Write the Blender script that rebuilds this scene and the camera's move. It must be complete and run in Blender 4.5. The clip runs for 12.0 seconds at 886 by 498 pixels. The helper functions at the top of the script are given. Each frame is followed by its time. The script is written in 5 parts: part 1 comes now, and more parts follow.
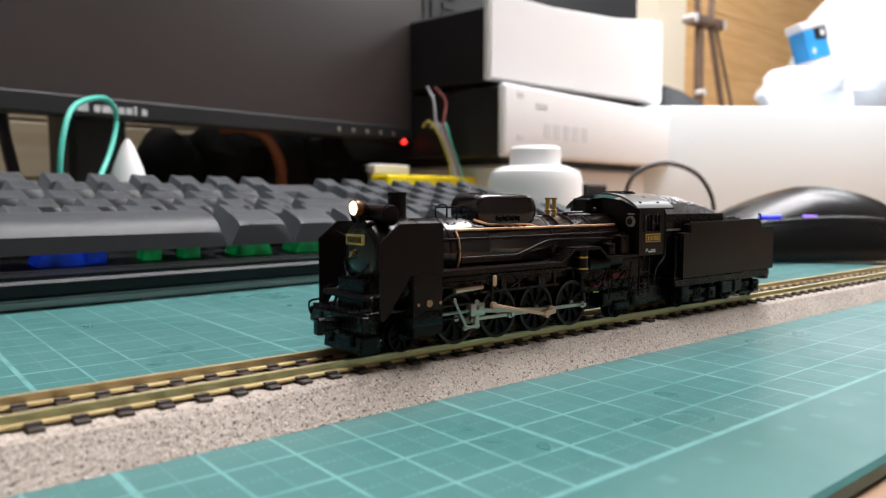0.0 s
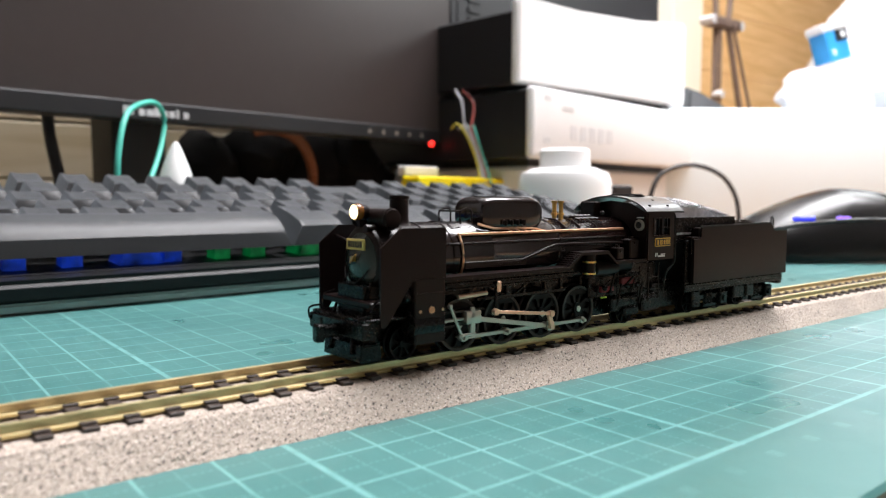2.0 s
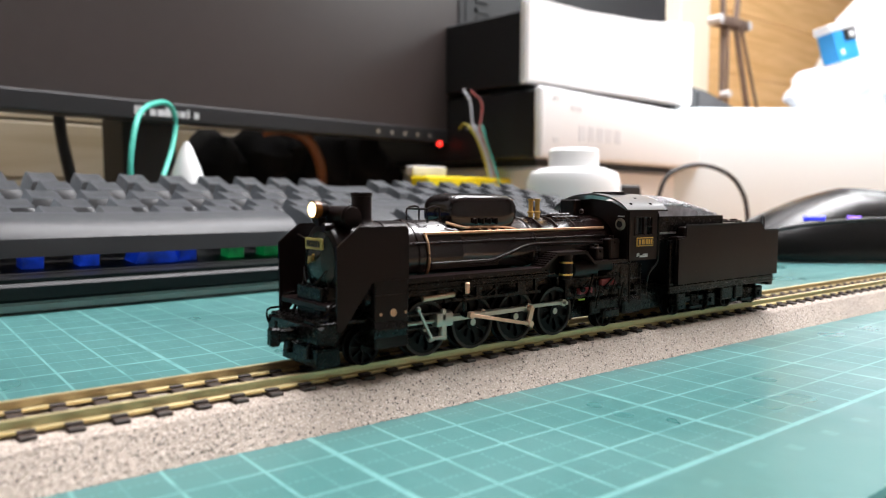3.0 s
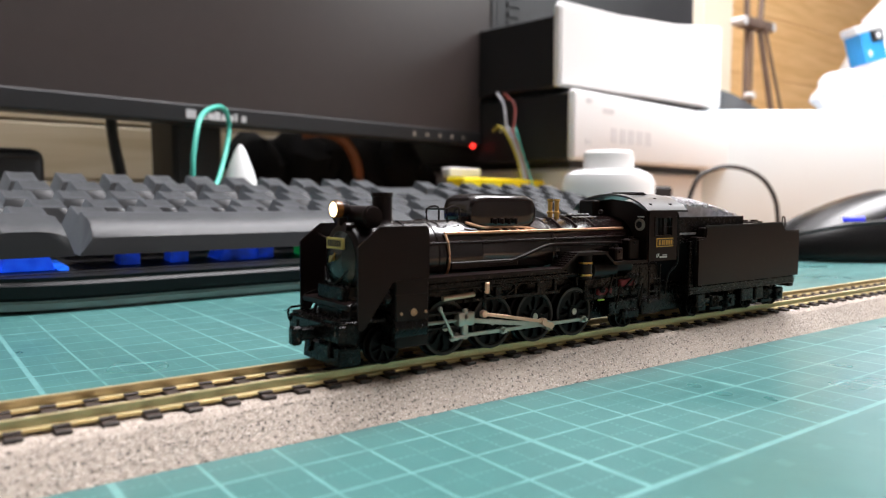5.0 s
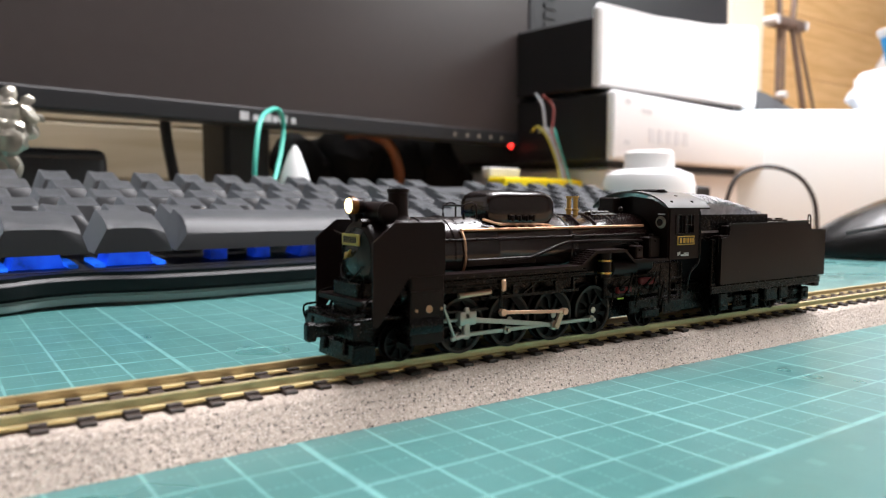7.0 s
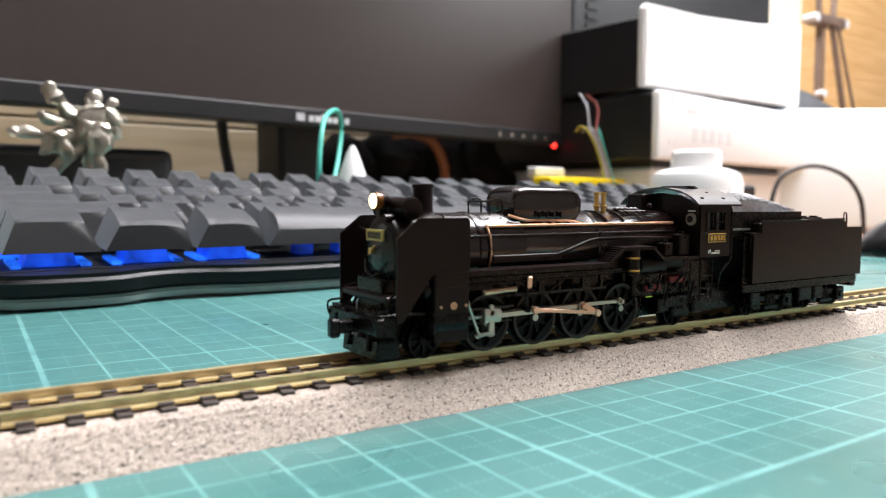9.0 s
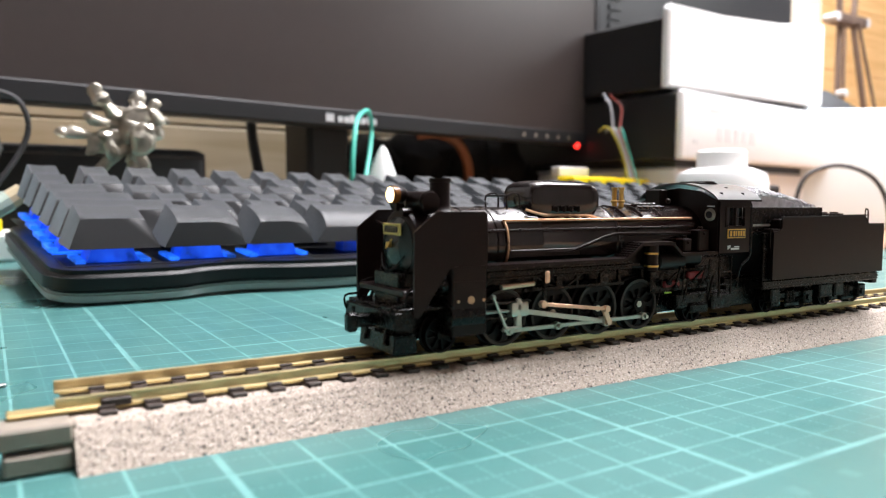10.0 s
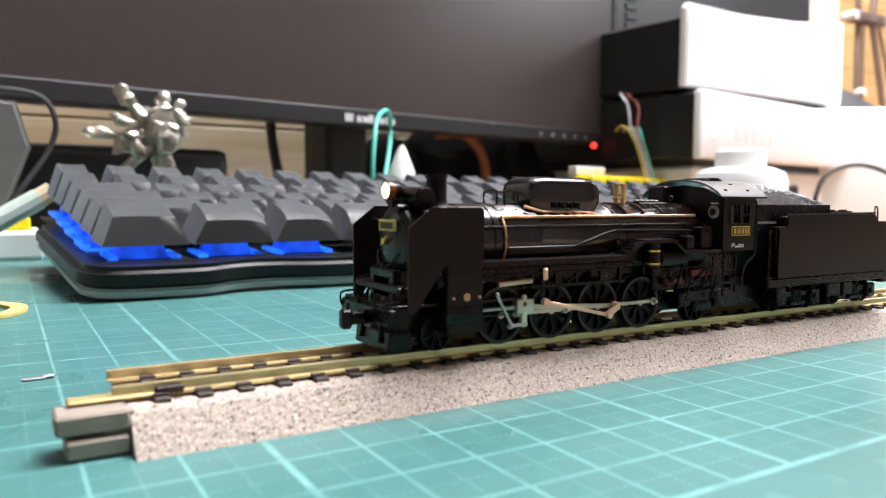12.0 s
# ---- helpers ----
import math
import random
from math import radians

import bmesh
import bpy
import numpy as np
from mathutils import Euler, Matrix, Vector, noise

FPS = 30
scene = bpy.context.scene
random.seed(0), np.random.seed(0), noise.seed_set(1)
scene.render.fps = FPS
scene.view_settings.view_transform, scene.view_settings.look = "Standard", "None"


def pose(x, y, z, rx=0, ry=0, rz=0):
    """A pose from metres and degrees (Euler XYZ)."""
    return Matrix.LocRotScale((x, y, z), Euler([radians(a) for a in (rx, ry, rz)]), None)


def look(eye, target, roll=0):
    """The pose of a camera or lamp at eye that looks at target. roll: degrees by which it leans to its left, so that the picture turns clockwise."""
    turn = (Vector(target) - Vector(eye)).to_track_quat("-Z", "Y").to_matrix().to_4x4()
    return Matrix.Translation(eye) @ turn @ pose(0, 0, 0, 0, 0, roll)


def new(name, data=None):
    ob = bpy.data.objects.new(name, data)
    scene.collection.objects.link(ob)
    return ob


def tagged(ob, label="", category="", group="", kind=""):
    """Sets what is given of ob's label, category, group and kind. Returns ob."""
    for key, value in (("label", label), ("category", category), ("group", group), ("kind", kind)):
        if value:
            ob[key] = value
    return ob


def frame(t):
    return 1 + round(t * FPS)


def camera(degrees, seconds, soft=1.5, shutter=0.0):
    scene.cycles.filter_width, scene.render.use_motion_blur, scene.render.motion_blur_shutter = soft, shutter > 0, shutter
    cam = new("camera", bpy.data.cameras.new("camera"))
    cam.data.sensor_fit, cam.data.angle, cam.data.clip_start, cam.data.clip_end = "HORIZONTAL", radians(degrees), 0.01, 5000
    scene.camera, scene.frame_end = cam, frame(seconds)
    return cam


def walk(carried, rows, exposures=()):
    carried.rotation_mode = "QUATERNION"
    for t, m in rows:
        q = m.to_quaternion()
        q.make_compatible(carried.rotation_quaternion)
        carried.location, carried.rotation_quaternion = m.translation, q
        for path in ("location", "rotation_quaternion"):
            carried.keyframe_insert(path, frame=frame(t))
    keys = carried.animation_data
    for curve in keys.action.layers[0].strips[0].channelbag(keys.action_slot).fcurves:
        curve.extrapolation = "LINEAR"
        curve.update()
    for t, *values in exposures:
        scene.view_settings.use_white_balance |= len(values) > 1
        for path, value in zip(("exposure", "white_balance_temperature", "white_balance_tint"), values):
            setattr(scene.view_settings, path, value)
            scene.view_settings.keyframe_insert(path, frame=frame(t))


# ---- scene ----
# All lengths in the building code are in centimetres; CM turns them into metres.
CM = 0.01
cam = camera(62.6, 12.0, soft=1.1, shutter=0.3)
cam.data.dof.use_dof = True
cam.data.dof.focus_distance = 0.145
cam.data.dof.aperture_fstop = 27.0
PATH = [
    (0, (-0.07379, -0.05300, 0.03316), (-0.06113, -0.03759, 0.03174), 0.15),
    (0.5, (-0.07977, -0.05324, 0.03524), (-0.06717, -0.03778, 0.03384), 0.13),
    (1, (-0.08607, -0.05264, 0.03469), (-0.07353, -0.03712, 0.03328), 0.17),
    (1.5, (-0.09033, -0.05208, 0.03360), (-0.07784, -0.03653, 0.03218), 0.21),
    (2, (-0.09360, -0.05134, 0.03371), (-0.08116, -0.03575, 0.03230), 0.22),
    (2.5, (-0.09461, -0.05083, 0.03335), (-0.08223, -0.03519, 0.03194), 0.26),
    (3, (-0.09633, -0.05098, 0.03321), (-0.08401, -0.03529, 0.03181), 0.22),
    (5, (-0.11873, -0.05086, 0.03302), (-0.10674, -0.03491, 0.03165), 0.28),
    (5.5, (-0.12453, -0.05081, 0.03247), (-0.11271, -0.03473, 0.03110), 0.26),
    (6, (-0.12985, -0.05078, 0.03280), (-0.11815, -0.03462, 0.03143), 0.27),
    (6.5, (-0.13447, -0.05057, 0.03248), (-0.12287, -0.03434, 0.03111), 0.27),
    (8.5, (-0.15414, -0.05048, 0.03235), (-0.14304, -0.03390, 0.03096), 0.49),
    (9, (-0.16015, -0.04957, 0.03177), (-0.14925, -0.03286, 0.03038), 0.40),
    (9.5, (-0.16782, -0.04908, 0.03079), (-0.15714, -0.03222, 0.02941), 0.37),
    (10, (-0.17210, -0.04888, 0.03070), (-0.16151, -0.03197, 0.02933), 0.38),
    (10.5, (-0.17517, -0.04899, 0.03058), (-0.16467, -0.03202, 0.02920), 0.40),
    (11, (-0.17624, -0.04884, 0.03040), (-0.16582, -0.03182, 0.02902), 0.40),
    (11.5, (-0.17634, -0.04864, 0.03015), (-0.16598, -0.03159, 0.02877), 0.42),
    (12, (-0.17652, -0.04926, 0.03009), (-0.16624, -0.03216, 0.02872), 0.40),
]
walk(cam, [(t, look(eye, target, roll)) for t, eye, target, roll in PATH],
     [(0.0, -0.60, 6500, 14), (1.0, -0.42, 6500, 14), (2.5, -0.20, 6500, 14), (4.0, -0.24, 6500, 14), (5.5, -0.32, 6500, 15), (8.5, -0.04, 6500, 15), (12.0, 0.15, 6500, 16)])

# ---- world and light ----
world = bpy.data.worlds.new("room_air")
scene.world = world
world.use_nodes = True
world.node_tree.nodes["Background"].inputs["Color"].default_value = (0.75, 0.85, 1.0, 1)
world.node_tree.nodes["Background"].inputs["Strength"].default_value = 0.06


def area_lamp(name, eye, target, w, h, power, colour):
    lamp = bpy.data.lights.new(name, "AREA")
    lamp.shape, lamp.size, lamp.size_y, lamp.energy, lamp.color = "RECTANGLE", w * CM, h * CM, power, colour
    ob = new(name, lamp)
    ob.matrix_world = look([c * CM for c in eye], [c * CM for c in target])
    return ob


# hanging fluorescent lamp over the right-hand end of the desk, which shines down and up, and the desk lamp at its end
area_lamp("ceiling_light_tube", (80, 10, 163), (80, 10, 0), 140, 70, 84.0, (0.985, 0.99, 1.0))
area_lamp("ceiling_light_upward", (80, 40, 166), (80, 44, 200), 140, 120, 70.0, (0.985, 0.99, 1.0))
area_lamp("desk_lamp_bulb", (82, 20, 46), (62, 44, 12), 26, 16, 1.4, (0.94, 1.0, 0.99))

# ---- materials ----
def material(name, colour, rough=0.5, metal=0.0, vary=0.12, scale=40.0, bump=0.0, bump_scale=400.0, spec=0.5, coat=0.0, fine=0.06, emit=0.0, alpha_glass=0.0):
    """A principled surface whose colour and gloss vary at two scales, with fine relief. Scales are per metre."""
    m = bpy.data.materials.new(name)
    m.use_nodes = True
    nt = m.node_tree
    b = nt.nodes["Principled BSDF"]
    tc = nt.nodes.new("ShaderNodeTexCoord")
    big, small = nt.nodes.new("ShaderNodeTexNoise"), nt.nodes.new("ShaderNodeTexNoise")
    big.inputs["Scale"].default_value, small.inputs["Scale"].default_value = scale, scale * 14
    big.inputs["Detail"].default_value = small.inputs["Detail"].default_value = 4
    for n in (big, small):
        nt.links.new(tc.outputs["Object"], n.inputs["Vector"])
    add = nt.nodes.new("ShaderNodeMath")
    add.operation = "MULTIPLY_ADD"
    add.inputs[1].default_value = fine / max(vary, 0.001)
    nt.links.new(small.outputs["Fac"], add.inputs[0])
    nt.links.new(big.outputs["Fac"], add.inputs[2])
    ramp = nt.nodes.new("ShaderNodeMapRange")
    ramp.inputs["From Min"].default_value, ramp.inputs["From Max"].default_value = 0.3, 0.9
    ramp.inputs["To Min"].default_value, ramp.inputs["To Max"].default_value = 1 - vary, 1 + vary
    nt.links.new(add.outputs[0], ramp.inputs["Value"])
    mul = nt.nodes.new("ShaderNodeVectorMath")
    mul.operation = "SCALE"
    mul.inputs[0].default_value = colour[:3]
    nt.links.new(ramp.outputs[0], mul.inputs["Scale"])
    nt.links.new(mul.outputs[0], b.inputs["Base Color"])
    rr = nt.nodes.new("ShaderNodeMapRange")
    rr.inputs["To Min"].default_value, rr.inputs["To Max"].default_value = max(rough - 0.05, 0.03), min(rough + 0.06, 1)
    nt.links.new(small.outputs["Fac"], rr.inputs["Value"])
    nt.links.new(rr.outputs[0], b.inputs["Roughness"])
    b.inputs["Metallic"].default_value = metal
    b.inputs["Specular IOR Level"].default_value = spec
    b.inputs["Coat Weight"].default_value = coat
    b.inputs["Coat Roughness"].default_value = 0.08
    if emit:
        nt.links.new(mul.outputs[0], b.inputs["Emission Color"])
        b.inputs["Emission Strength"].default_value = emit
    if alpha_glass:
        b.inputs["Transmission Weight"].default_value = alpha_glass
    if bump:
        bt, bn = nt.nodes.new("ShaderNodeTexNoise"), nt.nodes.new("ShaderNodeBump")
        bt.inputs["Scale"].default_value, bt.inputs["Detail"].default_value = bump_scale, 3
        bn.inputs["Strength"].default_value, bn.inputs["Distance"].default_value = bump, 0.0004
        nt.links.new(tc.outputs["Object"], bt.inputs["Vector"])
        nt.links.new(bt.outputs["Fac"], bn.inputs["Height"])
        nt.links.new(bn.outputs[0], b.inputs["Normal"])
    return m


def mat_surface():
    """Green cutting mat: printed pale lines every centimetre, bold every fifth, dashed between, with scuffs."""
    m = material("cutting_mat", (0.049, 0.154, 0.146), 0.32, vary=0.1, scale=25, bump=0.05, bump_scale=2500, spec=0.4)
    nt = m.node_tree
    N, K = nt.nodes, nt.links
    b = N["Principled BSDF"]
    base = b.inputs["Base Color"].links[0].from_socket
    geo = N.new("ShaderNodeTexCoord")
    sep = N.new("ShaderNodeSeparateXYZ")
    K.new(geo.outputs["Object"], sep.inputs[0])

    def op(kind, a, c=None, d=None):
        n = N.new("ShaderNodeMath")
        n.operation = kind
        for i, v in enumerate((a, c, d)):
            if v is None:
                continue
            if isinstance(v, (int, float)):
                n.inputs[i].default_value = v
            else:
                K.new(v, n.inputs[i])
        return n.outputs[0]

    def lines(coord, step, half, shift=0.0):
        c = op("ADD", coord, shift)
        r = op("ABSOLUTE", op("SUBTRACT", c, op("MULTIPLY", op("ROUND", op("DIVIDE", c, step)), step)))
        s = N.new("ShaderNodeMapRange")
        s.interpolation_type = "SMOOTHSTEP"
        K.new(r, s.inputs["Value"])
        s.inputs["From Min"].default_value, s.inputs["From Max"].default_value = half * 0.7, half * 1.2
        s.inputs["To Min"].default_value, s.inputs["To Max"].default_value = 1, 0
        return s.outputs[0]

    x, y = op("MULTIPLY", sep.outputs[0], 100), op("MULTIPLY", sep.outputs[1], 100)
    dash = lambda c: op("GREATER_THAN", op("FRACT", op("MULTIPLY", c, 10)), 0.45)
    parts = [lines(x, 1, 0.026), lines(y, 1, 0.026), lines(x, 5, 0.05), lines(y, 5, 0.05),
             op("MULTIPLY", op("MULTIPLY", lines(x, 1, 0.018, 0.5), dash(y)), 0.5), op("MULTIPLY", op("MULTIPLY", lines(y, 1, 0.018, 0.5), dash(x)), 0.5)]
    total = parts[0]
    for p in parts[1:]:
        total = op("MAXIMUM", total, p)
    # the print stops at the outermost bold lines
    inside = op("MULTIPLY", op("MULTIPLY", op("GREATER_THAN", y, -0.06), op("LESS_THAN", y, 40.06)), op("MULTIPLY", op("GREATER_THAN", x, -30.06), op("LESS_THAN", x, 30.06)))
    total = op("MULTIPLY", total, inside)
    # small figures beside the border, as short bars
    figure = op("MULTIPLY", lines(x, 1, 0.11), op("MULTIPLY", op("LESS_THAN", op("ABSOLUTE", op("ADD", y, 0.5)), 0.11), op("GREATER_THAN", op("FRACT", op("MULTIPLY", x, 12)), 0.4)))
    total = op("MAXIMUM", total, op("MULTIPLY", figure, 0.4))
    cloud = N.new("ShaderNodeTexNoise")
    cloud.inputs["Scale"].default_value, cloud.inputs["Detail"].default_value, cloud.inputs["Distortion"].default_value = 22, 3, 0.0
    K.new(geo.outputs["Object"], cloud.inputs["Vector"])
    gloss = N.new("ShaderNodeMapRange")
    gloss.inputs["From Min"].default_value, gloss.inputs["From Max"].default_value = 0.38, 0.62
    gloss.inputs["To Min"].default_value, gloss.inputs["To Max"].default_value = 0.27, 0.43
    K.new(cloud.outputs["Fac"], gloss.inputs["Value"])
    K.new(gloss.outputs[0], b.inputs["Roughness"])
    wear = N.new("ShaderNodeTexNoise")
    wear.inputs["Scale"].default_value, wear.inputs["Detail"].default_value = 140, 5
    K.new(geo.outputs["Object"], wear.inputs["Vector"])
    w = N.new("ShaderNodeMapRange")
    w.inputs["From Min"].default_value, w.inputs["From Max"].default_value, w.inputs["To Min"].default_value = 0.3, 0.52, 0.32
    K.new(wear.outputs["Fac"], w.inputs["Value"])
    mix = N.new("ShaderNodeMix")
    mix.data_type = "RGBA"
    K.new(op("MULTIPLY", op("MULTIPLY", total, w.outputs[0]), 0.38), mix.inputs["Factor"])
    K.new(base, mix.inputs["A"])
    mix.inputs["B"].default_value = (0.27, 0.58, 0.56, 1)
    # dark rubbed specks and cuts
    speck = N.new("ShaderNodeTexNoise")
    speck.inputs["Scale"].default_value, speck.inputs["Detail"].default_value = 420, 2
    K.new(geo.outputs["Object"], speck.inputs["Vector"])
    sm = N.new("ShaderNodeMapRange")
    sm.inputs["From Min"].default_value, sm.inputs["From Max"].default_value, sm.inputs["To Max"].default_value = 0.70, 0.8, 0.22
    K.new(speck.outputs["Fac"], sm.inputs["Value"])
    mix2 = N.new("ShaderNodeMix")
    mix2.data_type = "RGBA"
    K.new(sm.outputs[0], mix2.inputs["Factor"])
    K.new(mix.outputs["Result"], mix2.inputs["A"])
    mix2.inputs["B"].default_value = (0.012, 0.09, 0.085, 1)
    K.new(mix2.outputs["Result"], b.inputs["Base Color"])
    return m


def ballast_surface():
    """Moulded grey-beige ballast with dark and pale grains."""
    m = material("ballast", (0.40, 0.335, 0.28), 0.75, vary=0.15, scale=60, bump=0.5, bump_scale=3600)
    nt = m.node_tree
    N, K = nt.nodes, nt.links
    b = N["Principled BSDF"]
    last = b.inputs["Base Color"].links[0].from_socket
    tc = N.new("ShaderNodeTexCoord")
    for scale, lo, hi, colour in ((2600, 0.62, 0.67, (0.075, 0.062, 0.055, 1)), (3900, 0.60, 0.69, (0.66, 0.59, 0.52, 1)), (1900, 0.69, 0.73, (0.08, 0.064, 0.054, 1))):
        n = N.new("ShaderNodeTexNoise")
        n.inputs["Scale"].default_value, n.inputs["Detail"].default_value = scale, 1
        mp = N.new("ShaderNodeMapping")
        mp.inputs["Location"].default_value = (scale * 0.01, 3.1, scale * 0.003)
        K.new(tc.outputs["Object"], mp.inputs["Vector"])
        K.new(mp.outputs[0], n.inputs["Vector"])
        r = N.new("ShaderNodeMapRange")
        r.inputs["From Min"].default_value, r.inputs["From Max"].default_value = lo, hi
        K.new(n.outputs["Fac"], r.inputs["Value"])
        mix = N.new("ShaderNodeMix")
        mix.data_type = "RGBA"
        K.new(r.outputs[0], mix.inputs["Factor"])
        K.new(last, mix.inputs["A"])
        mix.inputs["B"].default_value = colour
        last = mix.outputs["Result"]
    K.new(last, b.inputs["Base Color"])
    return m


def wood_surface(name, light, dark, scale=6.0, stretch=(1, 12, 12), rough=0.5):
    m = material(name, light, rough, vary=0.08, scale=20)
    nt = m.node_tree
    N, K = nt.nodes, nt.links
    b = N["Principled BSDF"]
    tc, mp, n, r, mix = (N.new("ShaderNode" + k) for k in ("TexCoord", "Mapping", "TexNoise", "MapRange", "Mix"))
    mix.data_type = "RGBA"
    mp.inputs["Scale"].default_value = stretch
    n.inputs["Scale"].default_value, n.inputs["Detail"].default_value, n.inputs["Distortion"].default_value = scale, 6, 1.2
    r.inputs["From Min"].default_value, r.inputs["From Max"].default_value = 0.35, 0.7
    K.new(tc.outputs["Object"], mp.inputs["Vector"])
    K.new(mp.outputs[0], n.inputs["Vector"])
    K.new(n.outputs["Fac"], r.inputs["Value"])
    K.new(r.outputs[0], mix.inputs["Factor"])
    mix.inputs["A"].default_value, mix.inputs["B"].default_value = (*light, 1), (*dark, 1)
    K.new(mix.outputs["Result"], b.inputs["Base Color"])
    return m


MAT = mat_surface()
BALLAST = ballast_surface()
RAIL = material("rail_brass", (0.62, 0.52, 0.29), 0.42, 0.85, vary=0.15, scale=90, fine=0.1)
RAIL_FOOT = material("rail_foot_brass", (0.52, 0.40, 0.18), 0.45, 0.6, vary=0.2, scale=120)
TIE = material("tie_brown", (0.035, 0.022, 0.016), 0.55, vary=0.25, scale=300, bump=0.4, bump_scale=1500)
JOINT = material("joint_plastic", (0.25, 0.215, 0.175), 0.6, vary=0.15, scale=150)
BLACK = material("loco_black", (0.0090, 0.0042, 0.0037), 0.30, vary=0.15, scale=60, spec=0.2, fine=0.02)
GLOSS = material("boiler_black", (0.0075, 0.0032, 0.0028), 0.17, vary=0.2, scale=100, spec=0.45, coat=0.22)
FRAME = material("frame_black", (0.0035, 0.0024, 0.0022), 0.26, vary=0.25, scale=150, bump=0.03, bump_scale=2500, spec=0.24)
WHEEL = material("wheel_black", (0.0042, 0.0026, 0.0023), 0.4, vary=0.2, scale=200, spec=0.16)
TYRE = material("tyre_steel", (0.045, 0.036, 0.032), 0.35, 0.7, vary=0.2, scale=200)
ROD = material("rod_nickel", (0.50, 0.475, 0.41), 0.33, 0.8, vary=0.15, scale=200)
ROD_WARM = material("rod_copper_tint", (0.74, 0.47, 0.33), 0.36, 0.75, vary=0.2, scale=200)
COPPER = material("copper_pipe", (0.60, 0.36, 0.22), 0.4, 0.7, vary=0.2, scale=200)
BRASS = material("brass", (0.72, 0.47, 0.14), 0.3, 0.9, vary=0.15, scale=200)
CAB_ROOF = material("cab_roof_black", (0.045, 0.043, 0.040), 0.4, vary=0.2, scale=120, spec=0.8, coat=0.3)
COAL = material("coal", (0.55, 0.55, 0.57), 0.2, vary=0.4, scale=500, spec=0.7)
PLATE_FIELD = material("plate_field", (0.012, 0.010, 0.008), 0.4)
PLATE_GOLD = material("plate_gold", (0.62, 0.36, 0.06), 0.4, 0.3)
PLATE_YELLOW = material("plate_yellow", (0.45, 0.36, 0.10), 0.45)
WHITE_MARK = material("white_marking", (0.6, 0.6, 0.58), 0.6)
SMOKEBOX = material("smokebox_door", (0.012, 0.022, 0.020), 0.25, vary=0.2, scale=120)
RED = material("red_plastic", (0.17, 0.010, 0.012), 0.5)
GREENWIRE = material("green_mark", (0.25, 0.40, 0.02), 0.5)
GLASS = material("dark_window", (0.02, 0.02, 0.022), 0.08, spec=0.6)
LAMP_GLOW = material("headlamp_glow", (1.0, 0.74, 0.36), 0.3, emit=5.0)
AMBER = material("lamp_amber", (0.16, 0.06, 0.012), 0.25, emit=0.05)
KEYCAP = material("keycap_grey", (0.006, 0.005, 0.0048), 0.45, vary=0.12, scale=60, bump=0.12, bump_scale=3500, spec=0.35)
KEYCAP.node_tree.nodes["Principled BSDF"].inputs["Sheen Weight"].default_value = 0.42
KEYCAP.node_tree.nodes["Principled BSDF"].inputs["Sheen Roughness"].default_value = 0.5
KEYCAP.node_tree.nodes["Principled BSDF"].inputs["Sheen Tint"].default_value = (0.80, 0.90, 1.0, 1)
KB_BODY = material("keyboard_black", (0.006, 0.0060, 0.0068), 0.38, vary=0.2, scale=40, spec=0.25)
KB_BASE = material("keyboard_base", (0.30, 0.34, 0.33), 0.4, vary=0.2, scale=40)
KB_BLUE = material("switch_blue_glow", (0.015, 0.17, 1.0), 0.4, emit=0.95, vary=0.85, scale=160)
KB_BLUE_DIM = material("switch_blue_dim", (0.004, 0.05, 0.6), 0.4, emit=0.28, vary=0.85, scale=160)
KB_MID = material("switch_blue_mid", (0.007, 0.085, 0.85), 0.4, emit=0.8, vary=0.85, scale=160)
KB_GREEN = material("switch_green_glow", (0.0, 0.26, 0.06), 0.4, emit=0.35, vary=0.85, scale=160)
SCREEN = material("monitor_screen", (0.038, 0.029, 0.027), 0.38, vary=0.1, scale=8, spec=0.5)
BEZEL = material("monitor_bezel", (0.013, 0.013, 0.0145), 0.42, vary=0.1, scale=20)
BLACK_PLASTIC = material("black_plastic", (0.010, 0.010, 0.011), 0.45, vary=0.2, scale=20)
CREAM = material("cream_paint", (0.76, 0.70, 0.55), 0.6, vary=0.05, scale=10)
CASE_GREY = material("case_grey", (0.10, 0.105, 0.11), 0.75, vary=0.15, scale=30)
BAG_BLACK = material("bag_black", (0.007, 0.0065, 0.0065), 0.8, vary=0.2, scale=20, spec=0.15)
GREY_PRINT = material("grey_print", (0.52, 0.52, 0.53), 0.6)
LED_RED = material("led_red", (1.0, 0.03, 0.02), 0.4, emit=3.0)
CARDBOARD_WHITE = material("white_card", (0.78, 0.78, 0.78), 0.55, vary=0.04, scale=10)
PRINT_GREY = material("print_pale_grey", (0.60, 0.60, 0.61), 0.6)
FOAM = material("white_foam", (0.78, 0.86, 0.89), 0.8, vary=0.05, scale=15, bump=0.6, bump_scale=500)
PLASTIC_WHITE = material("white_plastic", (0.86, 0.86, 0.85), 0.35, vary=0.03)
FILM = material("plastic_bag_film", (0.60, 0.63, 0.69), 0.3, vary=0.1, scale=20)
BLUE_PRINT = material("blue_print", (0.03, 0.28, 0.62), 0.4, vary=0.2, scale=30)
YELLOW = material("yellow_plastic", (0.80, 0.62, 0.0), 0.4, vary=0.06)
DESK_WOOD = wood_surface("desk_wood", (0.34, 0.20, 0.11), (0.22, 0.125, 0.066), 5, (1, 14, 14))
FLOOR_WOOD = wood_surface("floor_wood", (0.22, 0.18, 0.15), (0.14, 0.11, 0.09), 5, (1, 14, 14))
